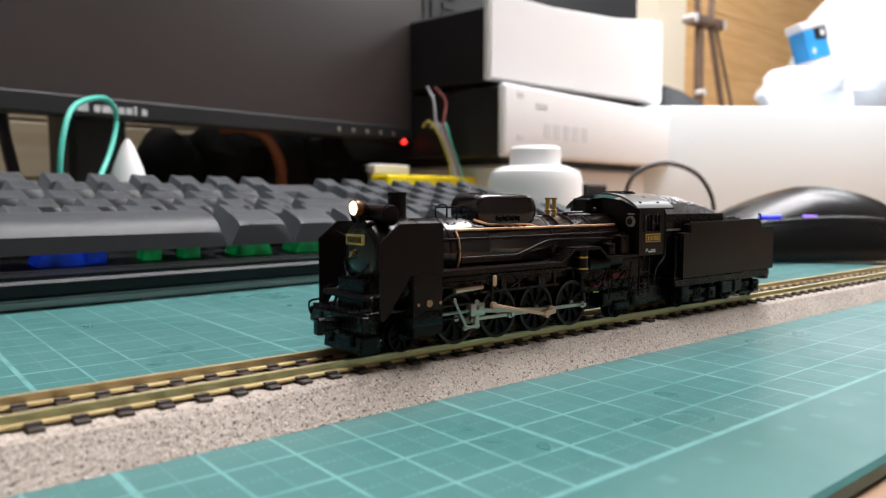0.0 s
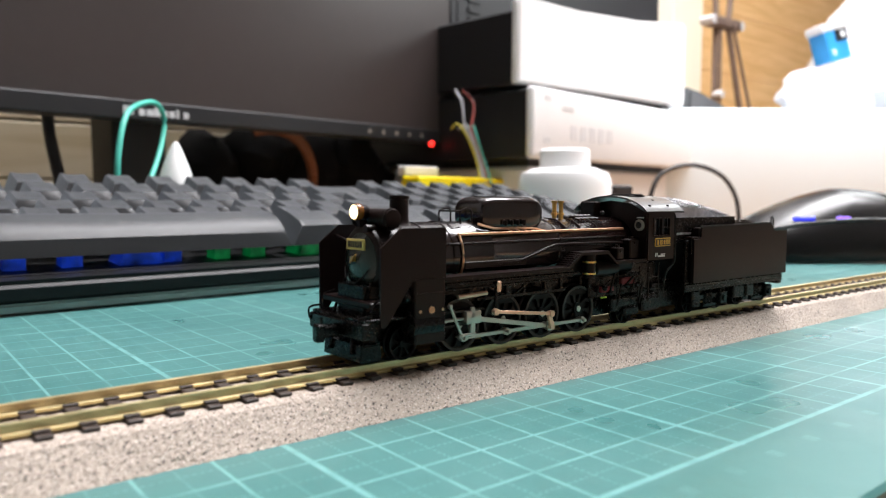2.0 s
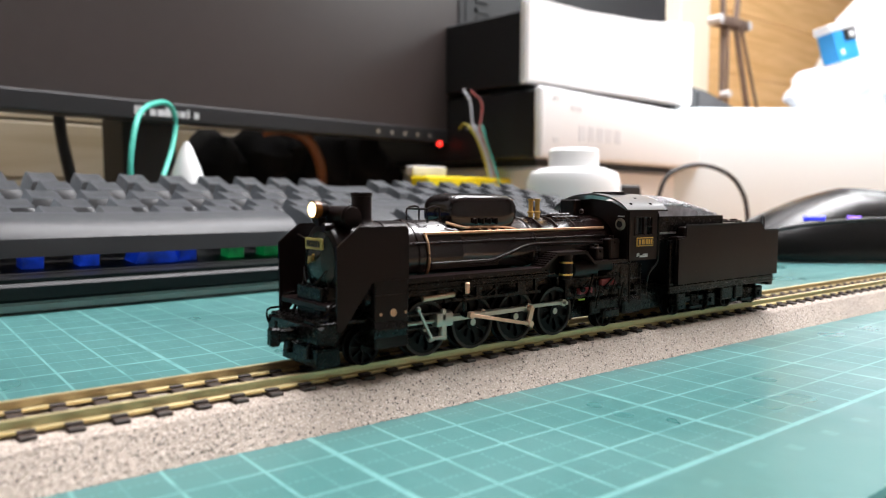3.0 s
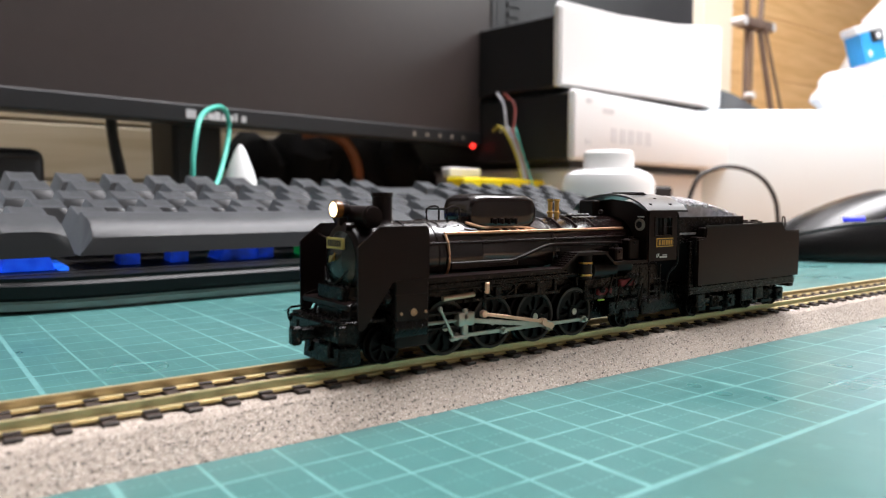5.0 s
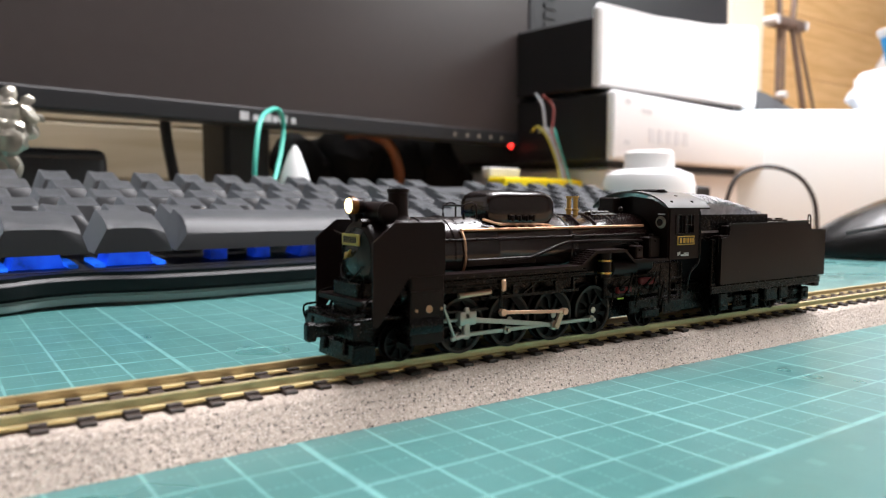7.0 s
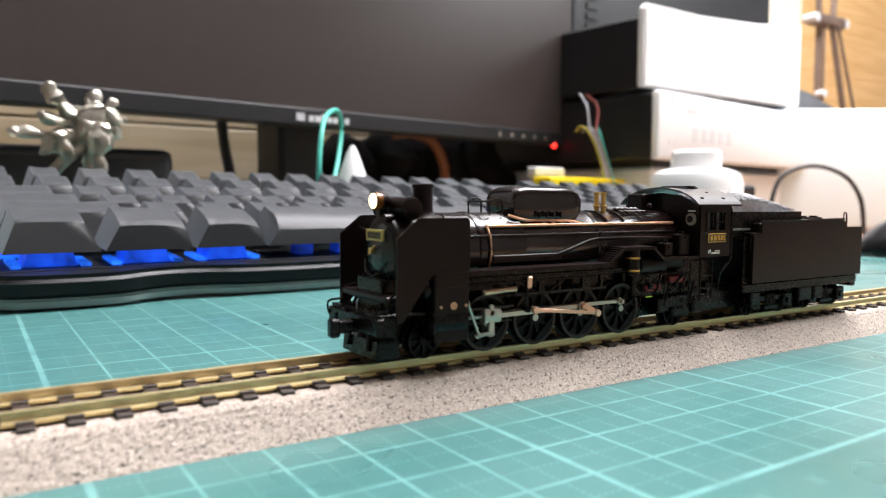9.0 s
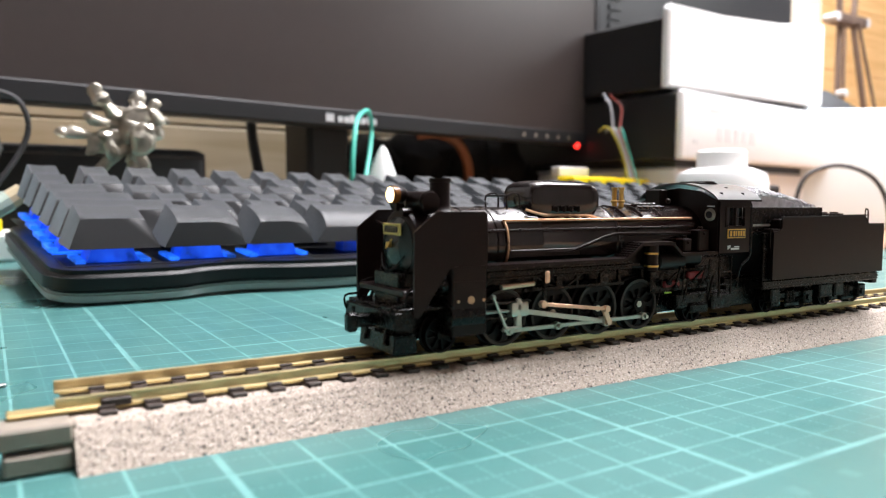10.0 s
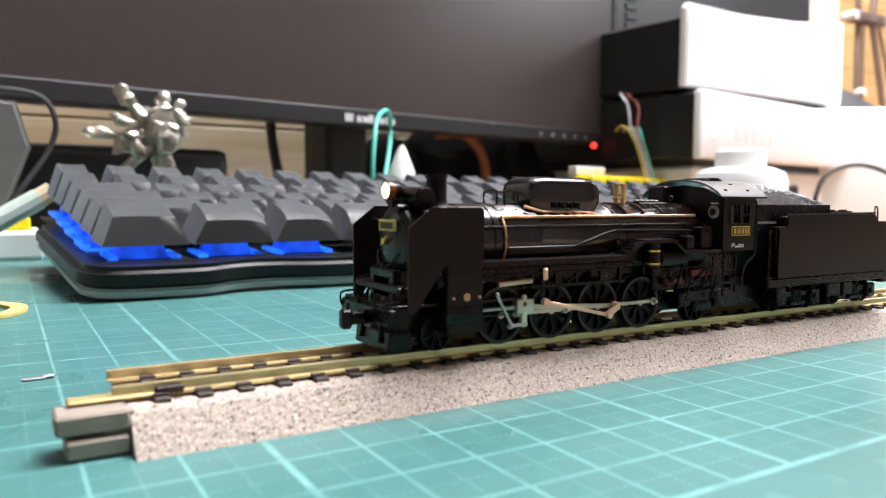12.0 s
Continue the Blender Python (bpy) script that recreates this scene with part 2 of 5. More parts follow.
WALL_WOOD = wood_surface("wall_wood", (0.80, 0.52, 0.24), (0.66, 0.39, 0.15), 4, (1, 10, 10))
PALE_WOOD = wood_surface("pale_board", (0.58, 0.50, 0.35), (0.44, 0.35, 0.21), 4, (1, 12, 12))
ARM_METAL = material("arm_metal", (0.22, 0.16, 0.13), 0.45, 0.5, vary=0.2)
# unseen walls, coloured dark so the locomotive's flanks reflect less light
WALL_DIM = material("wall_paint", (0.23, 0.21, 0.195), 0.8, vary=0.06, scale=6)
SILVER = material("figure_silver", (0.47, 0.445, 0.38), 0.34, 0.85, vary=0.35, scale=160)
WIRE_GREEN = material("wire_green", (0.06, 0.46, 0.36), 0.45)
WIRE_ORANGE = material("wire_orange", (0.22, 0.065, 0.018), 0.5)
WIRE_RED = material("wire_red", (0.22, 0.03, 0.02), 0.5)
WIRE_YELLOW = material("wire_yellow", (0.35, 0.29, 0.04), 0.5)
WIRE_GREY = material("wire_grey", (0.3, 0.3, 0.32), 0.5)
CABLE = material("cable_dark", (0.03, 0.03, 0.032), 0.5)
MOUSE_BODY = material("mouse_black", (0.010, 0.0095, 0.0095), 0.24, vary=0.15, scale=30, spec=0.28)
MOUSE_GLOW = material("mouse_blue_glow", (0.02, 0.03, 0.8), 0.4, emit=1.0)
MOUSE_PURPLE = material("mouse_purple_glow", (0.16, 0.03, 0.8), 0.4, emit=1.0)
TAPE = material("yellow_ring_plastic", (0.55, 0.44, 0.14), 0.5)
CHIP = material("silver_chip", (0.5, 0.5, 0.5), 0.3, 0.8)


# ---- building helpers (centimetres) ----
def part(name, bm, mat, parent=None, label="", smooth=False, at=None):
    """Links a bmesh as one mesh object, under a thing or part if one is given."""
    for v in bm.verts:
        v.co *= CM
    bmesh.ops.recalc_face_normals(bm, faces=bm.faces)
    me = bpy.data.meshes.new(name)
    bm.to_mesh(me)
    bm.free()
    me.materials.append(mat)
    ob = new(name, me)
    if smooth:
        me.shade_smooth()
        me.set_sharp_from_angle(angle=radians(38))
    if parent is not None:
        ob.parent = parent
    if at is not None:
        ob.location = [c * CM for c in at]
    if label:
        ob["label"] = label
    return ob


def share(name, ob, parent, at, turn=(0, 0, 0)):
    """Another object on the mesh of ob."""
    o = new(name, ob.data)
    o.parent = parent
    o.location = [c * CM for c in at]
    o.rotation_euler = [radians(a) for a in turn]
    return o


def thing(name, label, category, group="", at=(0, 0, 0), turn=0):
    e = new(name)
    e.empty_display_size = 0.01
    e.location = [c * CM for c in at]
    e.rotation_euler = (0, 0, radians(turn))
    return tagged(e, label, category, group)


def box(bm, x0, x1, y0, y1, z0, z1, bevel=0.0, seg=1):
    m = Matrix.Translation(((x0 + x1) / 2, (y0 + y1) / 2, (z0 + z1) / 2)) @ Matrix.Diagonal((abs(x1 - x0), abs(y1 - y0), abs(z1 - z0), 1))
    vs = bmesh.ops.create_cube(bm, size=1, matrix=m)["verts"]
    if bevel:
        es = list({e for v in vs for e in v.link_edges})
        bmesh.ops.bevel(bm, geom=es, offset=bevel, segments=seg, affect="EDGES", profile=0.5)
    return bm


def prism(bm, outline, axis, a, b, bevel=0.0):
    """A plate with a flat outline (pairs), thick from a to b along the axis."""
    put = {"x": lambda p, d: (d, p[0], p[1]), "y": lambda p, d: (p[0], d, p[1]), "z": lambda p, d: (p[0], p[1], d)}[axis]
    lo, hi = [bm.verts.new(put(p, a)) for p in outline], [bm.verts.new(put(p, b)) for p in outline]
    n = len(outline)
    fs = [bm.faces.new(lo), bm.faces.new(hi[::-1])]
    for i in range(n):
        fs.append(bm.faces.new((lo[i], hi[i], hi[(i + 1) % n], lo[(i + 1) % n])))
    if bevel:
        bmesh.ops.recalc_face_normals(bm, faces=fs)
        bmesh.ops.bevel(bm, geom=list({e for v in lo + hi for e in v.link_edges if e.other_vert(v) in (lo if v in lo else hi)}), offset=bevel, segments=3, affect="EDGES")
    return bm


def rod(bm, p, q, r, seg=10, r2=None):
    """A round bar from p to q."""
    p, q = Vector(p), Vector(q)
    d = q - p
    m = Matrix.Translation((p + q) / 2) @ d.to_track_quat("Z", "Y").to_matrix().to_4x4()
    bmesh.ops.create_cone(bm, cap_ends=True, segments=seg, radius1=r, radius2=r if r2 is None else r2, depth=d.length, matrix=m)
    return bm


def ball(bm, c, r, s=(1, 1, 1), seg=12, turn=(0, 0, 0)):
    m = Matrix.Translation(c) @ Euler([radians(a) for a in turn]).to_matrix().to_4x4() @ Matrix.Diagonal((s[0] * r, s[1] * r, s[2] * r, 1))
    bmesh.ops.create_uvsphere(bm, u_segments=seg, v_segments=max(6, seg // 2), radius=1, matrix=m)
    return bm


def lathe(bm, profile, axis="x", seg=28, centre=(0, 0, 0), hollow=False):
    """Turns (along, radius) pairs round the axis through centre."""
    rings = []
    for along, r in profile:
        ring = []
        for i in range(seg):
            a = 2 * math.pi * i / seg
            c, s = r * math.cos(a), r * math.sin(a)
            p = {"x": (along, c, s), "y": (c, along, s), "z": (c, s, along)}[axis]
            ring.append(bm.verts.new([u + v for u, v in zip(p, centre)]))
        rings.append(ring)
    for A, B in list(zip(rings, rings[1:])) + ([(rings[-1], rings[0])] if hollow else []):
        for i in range(seg):
            bm.faces.new((A[i], A[(i + 1) % seg], B[(i + 1) % seg], B[i]))
    if not hollow:
        bm.faces.new(rings[0])
        bm.faces.new(rings[-1][::-1])
    return bm


def tube(bm, points, r, seg=8, smooth=6):
    """A bent wire or pipe through the points, rounded by a Catmull-Rom run."""
    P = [Vector(p) for p in points]
    run = []
    if smooth > 1 and len(P) > 2:
        Q = [P[0] * 2 - P[1]] + P + [P[-1] * 2 - P[-2]]
        for i in range(1, len(Q) - 2):
            for k in range(smooth):
                t = k / smooth
                a, b, c, d = Q[i - 1], Q[i], Q[i + 1], Q[i + 2]
                run.append(0.5 * ((2 * b) + (c - a) * t + (2 * a - 5 * b + 4 * c - d) * t * t + (3 * b - a - 3 * c + d) * t ** 3))
        run.append(P[-1])
    else:
        run = P
    rings, up = [], Vector((0, 0, 1))
    for i, p in enumerate(run):
        d = (run[min(i + 1, len(run) - 1)] - run[max(i - 1, 0)]).normalized()
        side = d.cross(up)
        if side.length < 0.05:
            side = d.cross(Vector((0, 1, 0)))
        side.normalize()
        u2 = side.cross(d)
        rings.append([bm.verts.new(p + r * (math.cos(2 * math.pi * k / seg) * side + math.sin(2 * math.pi * k / seg) * u2)) for k in range(seg)])
    for A, B in zip(rings, rings[1:]):
        for i in range(seg):
            bm.faces.new((A[i], A[(i + 1) % seg], B[(i + 1) % seg], B[i]))
    bm.faces.new(rings[0])
    bm.faces.new(rings[-1][::-1])
    return bm


def B():
    return bmesh.new()


# ---- setting ----
def room():
    """Desk, walls, floor and ceiling round the camera."""
    tagged(part("floor", box(B(), -220, 320, -200, 130, -78, -72), FLOOR_WOOD), "dull brown wooden floor of the room", "floor", kind="structure")
    tagged(part("ceiling", box(B(), -220, 320, -200, 130, 200, 206), CARDBOARD_WHITE), "plain white painted ceiling", "ceiling", kind="structure")
    # south and side walls are out of view, darkened to dim reflections
    for n, b, m, l in (("wall_north", (-226, 320, 118, 130), CARDBOARD_WHITE, "plain pale wall behind the desk"), ("wall_south", (-220, 320, -206, -200), WALL_DIM, "plain dark wall added across the room, out of view"),
                       ("wall_west", (-226, -220, -200, 118), WALL_DIM, "plain dark side wall, added out of view"), ("wall_east", (320, 326, -206, 130), WALL_DIM, "plain dark side wall, added out of view")):
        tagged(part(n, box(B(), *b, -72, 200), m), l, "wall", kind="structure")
    # horizontal boards of the wooden wall seen beyond the white boxes
    panel = tagged(part("wall_panelling", box(B(), 60, 300, 116.5, 118, -2, 120), WALL_WOOD), "orange-brown wooden board wall behind the desk", "wall", kind="structure")
    for i in range(6):
        part("plank", box(B(), 90, 300, 113.8, 116.5, 4 + i * 18, 21.9 + i * 18, 0.12), WALL_WOOD, panel)
    post = part("corner_post", box(box(B(), 147, 158.2, 109, 113, -0.3, 110, 0.4), 158.8, 173, 109.5, 113, -0.3, 110, 0.4), CREAM)
    tagged(post, "pale painted corner post beside the wooden wall", "post", kind="structure")
    # pale pine boards low behind the monitor
    back = tagged(part("back_board", box(B(), -60, 40, 70, 70.8, -0.3, 26), PALE_WOOD), "pale pine boards behind the monitor stand", "board", kind="structure")
    for i in range(5):
        part("plank", box(B(), -60, 40, 68.9, 70, -0.25 + i * 5.2, 4.75 + i * 5.2, 0.12), PALE_WOOD, back)
    tagged(part("desk_top", box(B(), -90, 200, -14, 113, -3.3, -0.3, 0.3), DESK_WOOD), "brown wooden desk top with dark edge", "desk", kind="structure")


def cutting_mat():
    bm = box(B(), -32, 32, -1.86, 42, -0.295, 0.0, 0.06)
    tagged(part("cutting_mat", bm, MAT), "worn green cutting mat with pale centimetre grid, on the desk", "cutting mat")


def track():
    """Moulded roadbed with sleepers and two brass-coloured rails, ending at a joint."""
    tr = thing("model_track", "model railway track with brass rails on grey ballast", "railway track", at=(0, 5.1, 0))
    x0, x1 = -16.45, 34.0
    half = [(-1.3, 0.0), (-0.9, 0.45), (-0.8, 0.5), (0.8, 0.5), (0.9, 0.45), (1.3, 0.0)]
    # finely rough ballast slopes
    bm = B()
    rng = random.Random(4)
    prof = []
    for (a, b), (c, d) in zip(half, half[1:]):
        n = max(1, int(math.hypot(c - a, d - b) / 0.05))
        prof += [(a + (c - a) * i / n, b + (d - b) * i / n) for i in range(n)]
    prof.append(half[-1])
    steps = 1000
    rows = []
    for i in range(steps + 1):
        x = x0 + (x1 - x0) * i / steps
        row = []
        for k, (y, z) in enumerate(prof):
            rough = 0.009
            jx = rng.uniform(-0.02, 0.02) if 0 < i < steps else 0
            row.append(bm.verts.new((x + jx, y + rng.uniform(-rough, rough), max(0.0, z + rng.uniform(-rough, rough)))))
        rows.append(row)
    for A, C in zip(rows, rows[1:]):
        for k in range(len(prof) - 1):
            bm.faces.new((A[k], A[k + 1], C[k + 1], C[k]))
    bm.faces.new(rows[0])
    bm.faces.new(rows[-1][::-1])
    part("roadbed", bm, BALLAST, tr, "moulded grey-beige ballast with dark grains")
    tie = None
    n = int((x1 - x0) / 0.517)
    for i in range(n):
        x = -16.06 + i * 0.517
        if tie is None:
            bm = box(B(), -0.1, 0.1, -0.78, 0.78, 0.0, 0.07, 0.015)
            for s in (-1, 1):
                for e in (-1, 1):
                    box(bm, -0.1, 0.1, s * 0.5 + e * 0.1 - 0.045, s * 0.5 + e * 0.1 + 0.045, 0.07, 0.105, 0.01)
            tie = part("sleeper", bm, TIE, tr, at=(x, 0, 0.485))
        else:
            share("sleeper", tie, tr, (x, 0, 0.485))
    for s in (-1, 1):
        c = s * 0.475
        web = [(c - 0.09, 0.555), (c + 0.09, 0.555), (c + 0.09, 0.575), (c + 0.03, 0.595), (c + 0.03, 0.655), (c + 0.045, 0.665), (c + 0.045, 0.7), (c - 0.045, 0.7), (c - 0.045, 0.665), (c - 0.03, 0.655), (c - 0.03, 0.595), (c - 0.09, 0.575)]
        r = part("rail", prism(B(), web, "x", -16.55 if s > 0 else -16.6, x1), RAIL, tr)
        part("rail_foot", box(B(), -16.5, x1, c - 0.12, c + 0.12, 0.545, 0.557), RAIL_FOOT, r)
        # joiner at the open end
        if s < 0:
            part("rail_joiner", box(B(), -17.1, -16.0, c - 0.13, c + 0.13, 0.54, 0.60, 0.02), RAIL_FOOT, tr, "brass rail joiner")
    jb = box(B(), -17.25, -16.46, -0.98, -0.42, 0.30, 0.53, 0.03)
    box(jb, -17.15, -16.46, -1.02, -0.42, 0.02, 0.24, 0.03)
    box(jb, -16.75, -16.4, -0.9, -0.3, 0.05, 0.5, 0.02)
    part("joint_clip", jb, JOINT, tr, "grey-olive plastic joint clip")
    ex = box(B(), -16.12, -15.78, -0.62, -0.52, 0.56, 0.66, 0.015)
    box(ex, -15.9, -15.6, 0.52, 0.6, 0.56, 0.63, 0.015)
    part("rail_chair", ex, TIE, tr)


# ---- locomotive ----
AXLES = (-5.39, -4.36, -3.33, -2.30)
R_DRIVE, CRANK, Z_AXLE = 0.467, 0.21, 1.167
ROD_Y = -0.76


def spoked_wheel(r, spokes, name):
    bm = B()
    # rim and tyre
    lathe(bm, [(-0.06, r * 0.84), (-0.075, r * 0.98), (0.06, r), (0.075, r * 1.07), (0.1, r * 1.07), (0.1, r * 0.84)], "y", 36, hollow=True)
    lathe(bm, [(0.02, r * 0.1), (0.02, r * 0.86), (0.05, r * 0.86), (0.05, r * 0.1)], "y", 24)
    lathe(bm, [(-0.085, r * 0.12), (-0.085, r * 0.26), (0.08, r * 0.26), (0.08, r * 0.12)], "y", 18)
    return bm


def add_spokes(w, r, n):
    """Spokes that widen at both ends, so that the gaps read as round holes."""
    ob = None
    wide = ((0.2, 16), (0.34, 13), (0.48, 7), (0.6, 6), (0.72, 8), (0.82, 14), (0.88, 19)) if n < 12 and r > 0.4 else ((0.2, 10), (0.5, 5), (0.88, 5))
    for i in range(n):
        if ob is None:
            edge = [(r * k * math.cos(radians(a)), r * k * math.sin(radians(a))) for k, a in wide]
            edge += [(x, -z) for x, z in edge[::-1]]
            ob = part("spoke", prism(B(), edge, "y", -0.045, 0.02), WHEEL, w)
        else:
            share("spoke", ob, w, (0, 0, 0), (0, 360 * i / n, 0))


def copy_children(src, w):
    for c in src.children:
        o = new(c.name.split(".")[0], c.data)
        o.parent, o.rotation_euler = w, c.rotation_euler


def locomotive():
    """Black steam locomotive; x runs to the rear, y to the far side, z up from the mat."""
    lo = thing("steam_locomotive", "black model steam locomotive with lit headlamp, running on the track", "locomotive")
    # boiler barrel in rings, firebox end and smokebox
    zc, r = 2.34, 0.60
    prof = [(-5.98, r), (-5.5, r), (-5.48, r + 0.02), (-5.40, r + 0.02), (-5.38, r), (-4.62, r), (-4.6, r + 0.015), (-4.54, r + 0.015), (-4.52, r),
            (-2.86, r + 0.01), (-2.84, r + 0.03), (-2.78, r + 0.03), (-2.76, r + 0.015), (-0.5, r + 0.03)]
    part("boiler", lathe(B(), prof, "x", 40, (0, 0, zc)), GLOSS, lo, "glossy black boiler barrel", True)
    part("smokebox", lathe(B(), [(-6.98, 0.52), (-6.96, 0.56), (-6.9, 0.585), (-5.98, 0.585)], "x", 40, (0, 0, zc)), BLACK, lo, "", True)
    door = part("smokebox_door", lathe(B(), [(-7.12, 0.05), (-7.1, 0.2), (-7.05, 0.38), (-6.99, 0.47), (-6.97, 0.47)], "x", 32, (0, 0, zc - 0.02)), SMOKEBOX, lo, "dark domed smokebox door", True)
    bm = rod(B(), (-7.18, 0, zc + 0.02), (-7.1, 0, zc + 0.02), 0.05, 10)
    rod(bm, (-7.17, -0.13, zc + 0.1), (-7.17, 0.05, zc - 0.04), 0.018, 6)
    part("door_handle", bm, BRASS, door, "small brass door handle")
    pl = part("front_number_plate", box(B(), -7.12, -7.08, -0.29, 0.25, 2.51, 2.69, 0.01), PLATE_YELLOW, lo, "yellow front number plate")
    bm = B()
    for i in range(6):
        box(bm, -7.13, -7.118, -0.23 + i * 0.073, -0.23 + i * 0.073 + 0.045, 2.55, 2.65)
    part("plate_marking", bm, PLATE_FIELD, pl)
    tube(bm := B(), [(-7.08, -0.36, 2.2), (-7.15, -0.2, 2.02), (-7.17, 0, 1.97), (-7.15, 0.2, 2.02), (-7.08, 0.36, 2.2)], 0.015, 6)
    part("door_rail", bm, WHEEL, lo)
    # chimney, feedwater heater, headlamp
    part("chimney", lathe(B(), [(2.86, 0.25), (2.92, 0.19), (3.0, 0.165), (3.33, 0.165), (3.34, 0.18), (3.4, 0.18), (3.4, 0.13), (3.2, 0.12)], "z", 24, (-6.22, 0, 0)), BLACK, lo, "", True)
    fh = part("feedwater_heater", lathe(B(), [(-0.53, 0.12), (-0.52, 0.155), (-0.48, 0.17), (0.48, 0.17), (0.52, 0.155), (0.53, 0.12)], "y", 24, (-6.70, 0, 3.02)), BLACK, lo, "", True)
    for s in (-1, 1):
        part("end_ring", lathe(B(), [(s * 0.45, 0.18), (s * 0.49, 0.18)], "y", 24, (-6.70, 0, 3.02)), BLACK, fh, "", True)
    part("amber_ring", lathe(B(), [(-7.11, 0.13), (-7.11, 0.145), (-7.04, 0.14), (-7.0, 0.13)], "x", 24, (0, 0, 3.13)), AMBER, lo, "amber translucent lamp ring", True)
    hl = part("headlamp", lathe(B(), [(-7.12, 0.115), (-7.13, 0.138), (-7.1, 0.138), (-6.92, 0.125), (-6.86, 0.09), (-6.84, 0.02)], "x", 24, (0, 0, 3.13)), BLACK, lo, "", True)
    part("lens", lathe(B(), [(-7.17, 0.02), (-7.155, 0.08), (-7.13, 0.118), (-7.12, 0.118)], "x", 20, (0, 0, 3.13)), LAMP_GLOW, hl, "glowing warm white lens", True)
    bm = box(B(), -7.04, -6.9, -0.05, 0.05, 2.88, 3.0)
    rod(bm, (-7.05, -0.22, 2.86), (-6.86, -0.22, 2.86), 0.07, 12)
    part("lamp_bracket", bm, BLACK, hl)
    # smoke deflectors
    outline = [(-7.24, 2.59), (-6.86, 2.885), (-6.02, 2.885), (-5.97, 2.86), (-5.955, 2.81), (-5.955, 2.05), (-6.64, 2.03), (-7.12, 1.38), (-7.18, 1.34), (-7.24, 1.36)]
    for s in (-1, 1):
        d = part("smoke_deflector", prism(B(), outline, "y", s * 0.93, s * 0.965), BLACK, lo, "thin black smoke deflector plate")
        bm = B()
        for x in (-6.9, -6.2):
            rod(bm, (x, s * 0.93, 2.7), (x, s * 0.5, 2.62), 0.018, 6)
        part("stay", bm, BLACK, d)
    # long casing over dome and sandbox
    bm = B()
    rings = []
    for x, k in ((-4.66, 0.05), (-4.65, 0.55), (-4.60, 0.80), (-4.50, 0.94), (-4.36, 1.0), (-3.97, 1.0), (-3.92, 1.0), (-3.48, 1.0), (-3.32, 0.95), (-3.2, 0.82), (-3.13, 0.55), (-3.12, 0.05)):
        ring = []
        for i in range(26):
            a = 2 * math.pi * i / 26
            c, s = math.cos(a), math.sin(a)
            y, z = math.copysign(abs(c) ** 0.42, c) * 0.45, math.copysign(abs(s) ** 0.42, s) * 0.33
            ring.append(bm.verts.new((x, y * (0.75 + 0.25 * k), 3.07 + z * k)))
        rings.append(ring)
    for A, C in zip(rings, rings[1:]):
        for i in range(26):
            bm.faces.new((A[i], A[(i + 1) % 26], C[(i + 1) % 26], C[i]))
    bm.faces.new(rings[0])
    bm.faces.new(rings[-1])
    casing = part("dome_casing", bm, GLOSS, lo, "glossy rounded dome and sandbox casing", True)
    bm = B()
    for i in range(4):
        ball(bm, (-4.18 + i * 0.16, -0.46, 2.92), 0.05, seg=8)
        rod(bm, (-4.18 + i * 0.16, -0.5, 2.86), (-4.18 + i * 0.16, -0.5, 2.96), 0.03, 8)
    part("sand_valve", bm, BLACK, casing)
    tube(bm := B(), [(-5.1, -0.3, 2.9), (-5.1, -0.3, 3.13), (-4.86, -0.3, 3.16), (-4.84, -0.3, 2.92)], 0.018, 6, 3)
    tube(bm, [(-5.1, 0.3, 2.9), (-5.1, 0.3, 3.13), (-4.86, 0.3, 3.16), (-4.84, 0.3, 2.92)], 0.018, 6, 3)
    rod(bm, (-5.1, -0.3, 3.13), (-5.1, 0.3, 3.13), 0.018, 6)
    part("step_rail", bm, BLACK, lo)
    # copper pipes on the boiler flank
    side = lambda a, d=0.0: (-(r + 0.03 + d) * math.cos(radians(a)), zc + (r + 0.03 + d) * math.sin(radians(a)))
    y1, z1 = side(38)
    bm = box(B(), -5.32, -0.75, y1 - 0.025, y1 + 0.025, z1 - 0.025, z1 + 0.025, 0.010)
    part("copper_pipe", bm, COPPER, lo, "long copper pipe along the boiler")
    bm = B()
    tube(bm, [(-5.3, *side(38)), (-5.3, *side(18)), (-5.3, *side(-8)), (-5.3, *side(-30))], 0.022, 6, 4)
    part("copper_pipe", bm, COPPER, lo)
    bm = B()
    tube(bm, [(-4.78, -0.4, 2.9), (-4.5, -0.5, 2.82), (-4.2, *side(48)), (-3.7, *side(47)), (-3.35, *side(45)), (-3.1, *side(36))], 0.026, 6, 5)
    part("copper_pipe", bm, COPPER, lo)
    for i in range(4):
        x = -4.1 + i * 0.2
        part("sand_pipe", tube(B(), [(x, *side(48)), (x + 0.1, *side(40))], 0.014, 6, 1), COPPER, lo)
    bm = B()
    for x in (-2.55, -2.1, -1.6):
        tube(bm, [(x, *side(100)), (x + 0.02, *side(70)), (x + 0.05, *side(44))], 0.016, 6, 3)
    rod(bm, (-5.9, *side(22)), (-0.8, *side(22)), 0.014, 6)
    for i in range(9):
        ball(bm, (-5.6 + i * 0.56, *side(22, 0.01)), 0.028, seg=8)
    part("handrail", bm, BLACK, lo)
    bm = B()
    tube(bm, [(-4.5, *side(-14)), (-4.0, *side(-13)), (-3.6, *side(-4)), (-3.1, *side(9)), (-2.7, *side(12)), (-1.3, *side(10)), (-0.6, *side(7))], 0.027, 8, 6)
    part("steam_pipe", bm, BLACK, lo)
    bm = B()
    for i in range(16):
        ball(bm, (-2.05 + i * 0.075, *side(62, -0.01)), 0.025, seg=6)
    part("rivet_row", bm, GLOSS, lo)
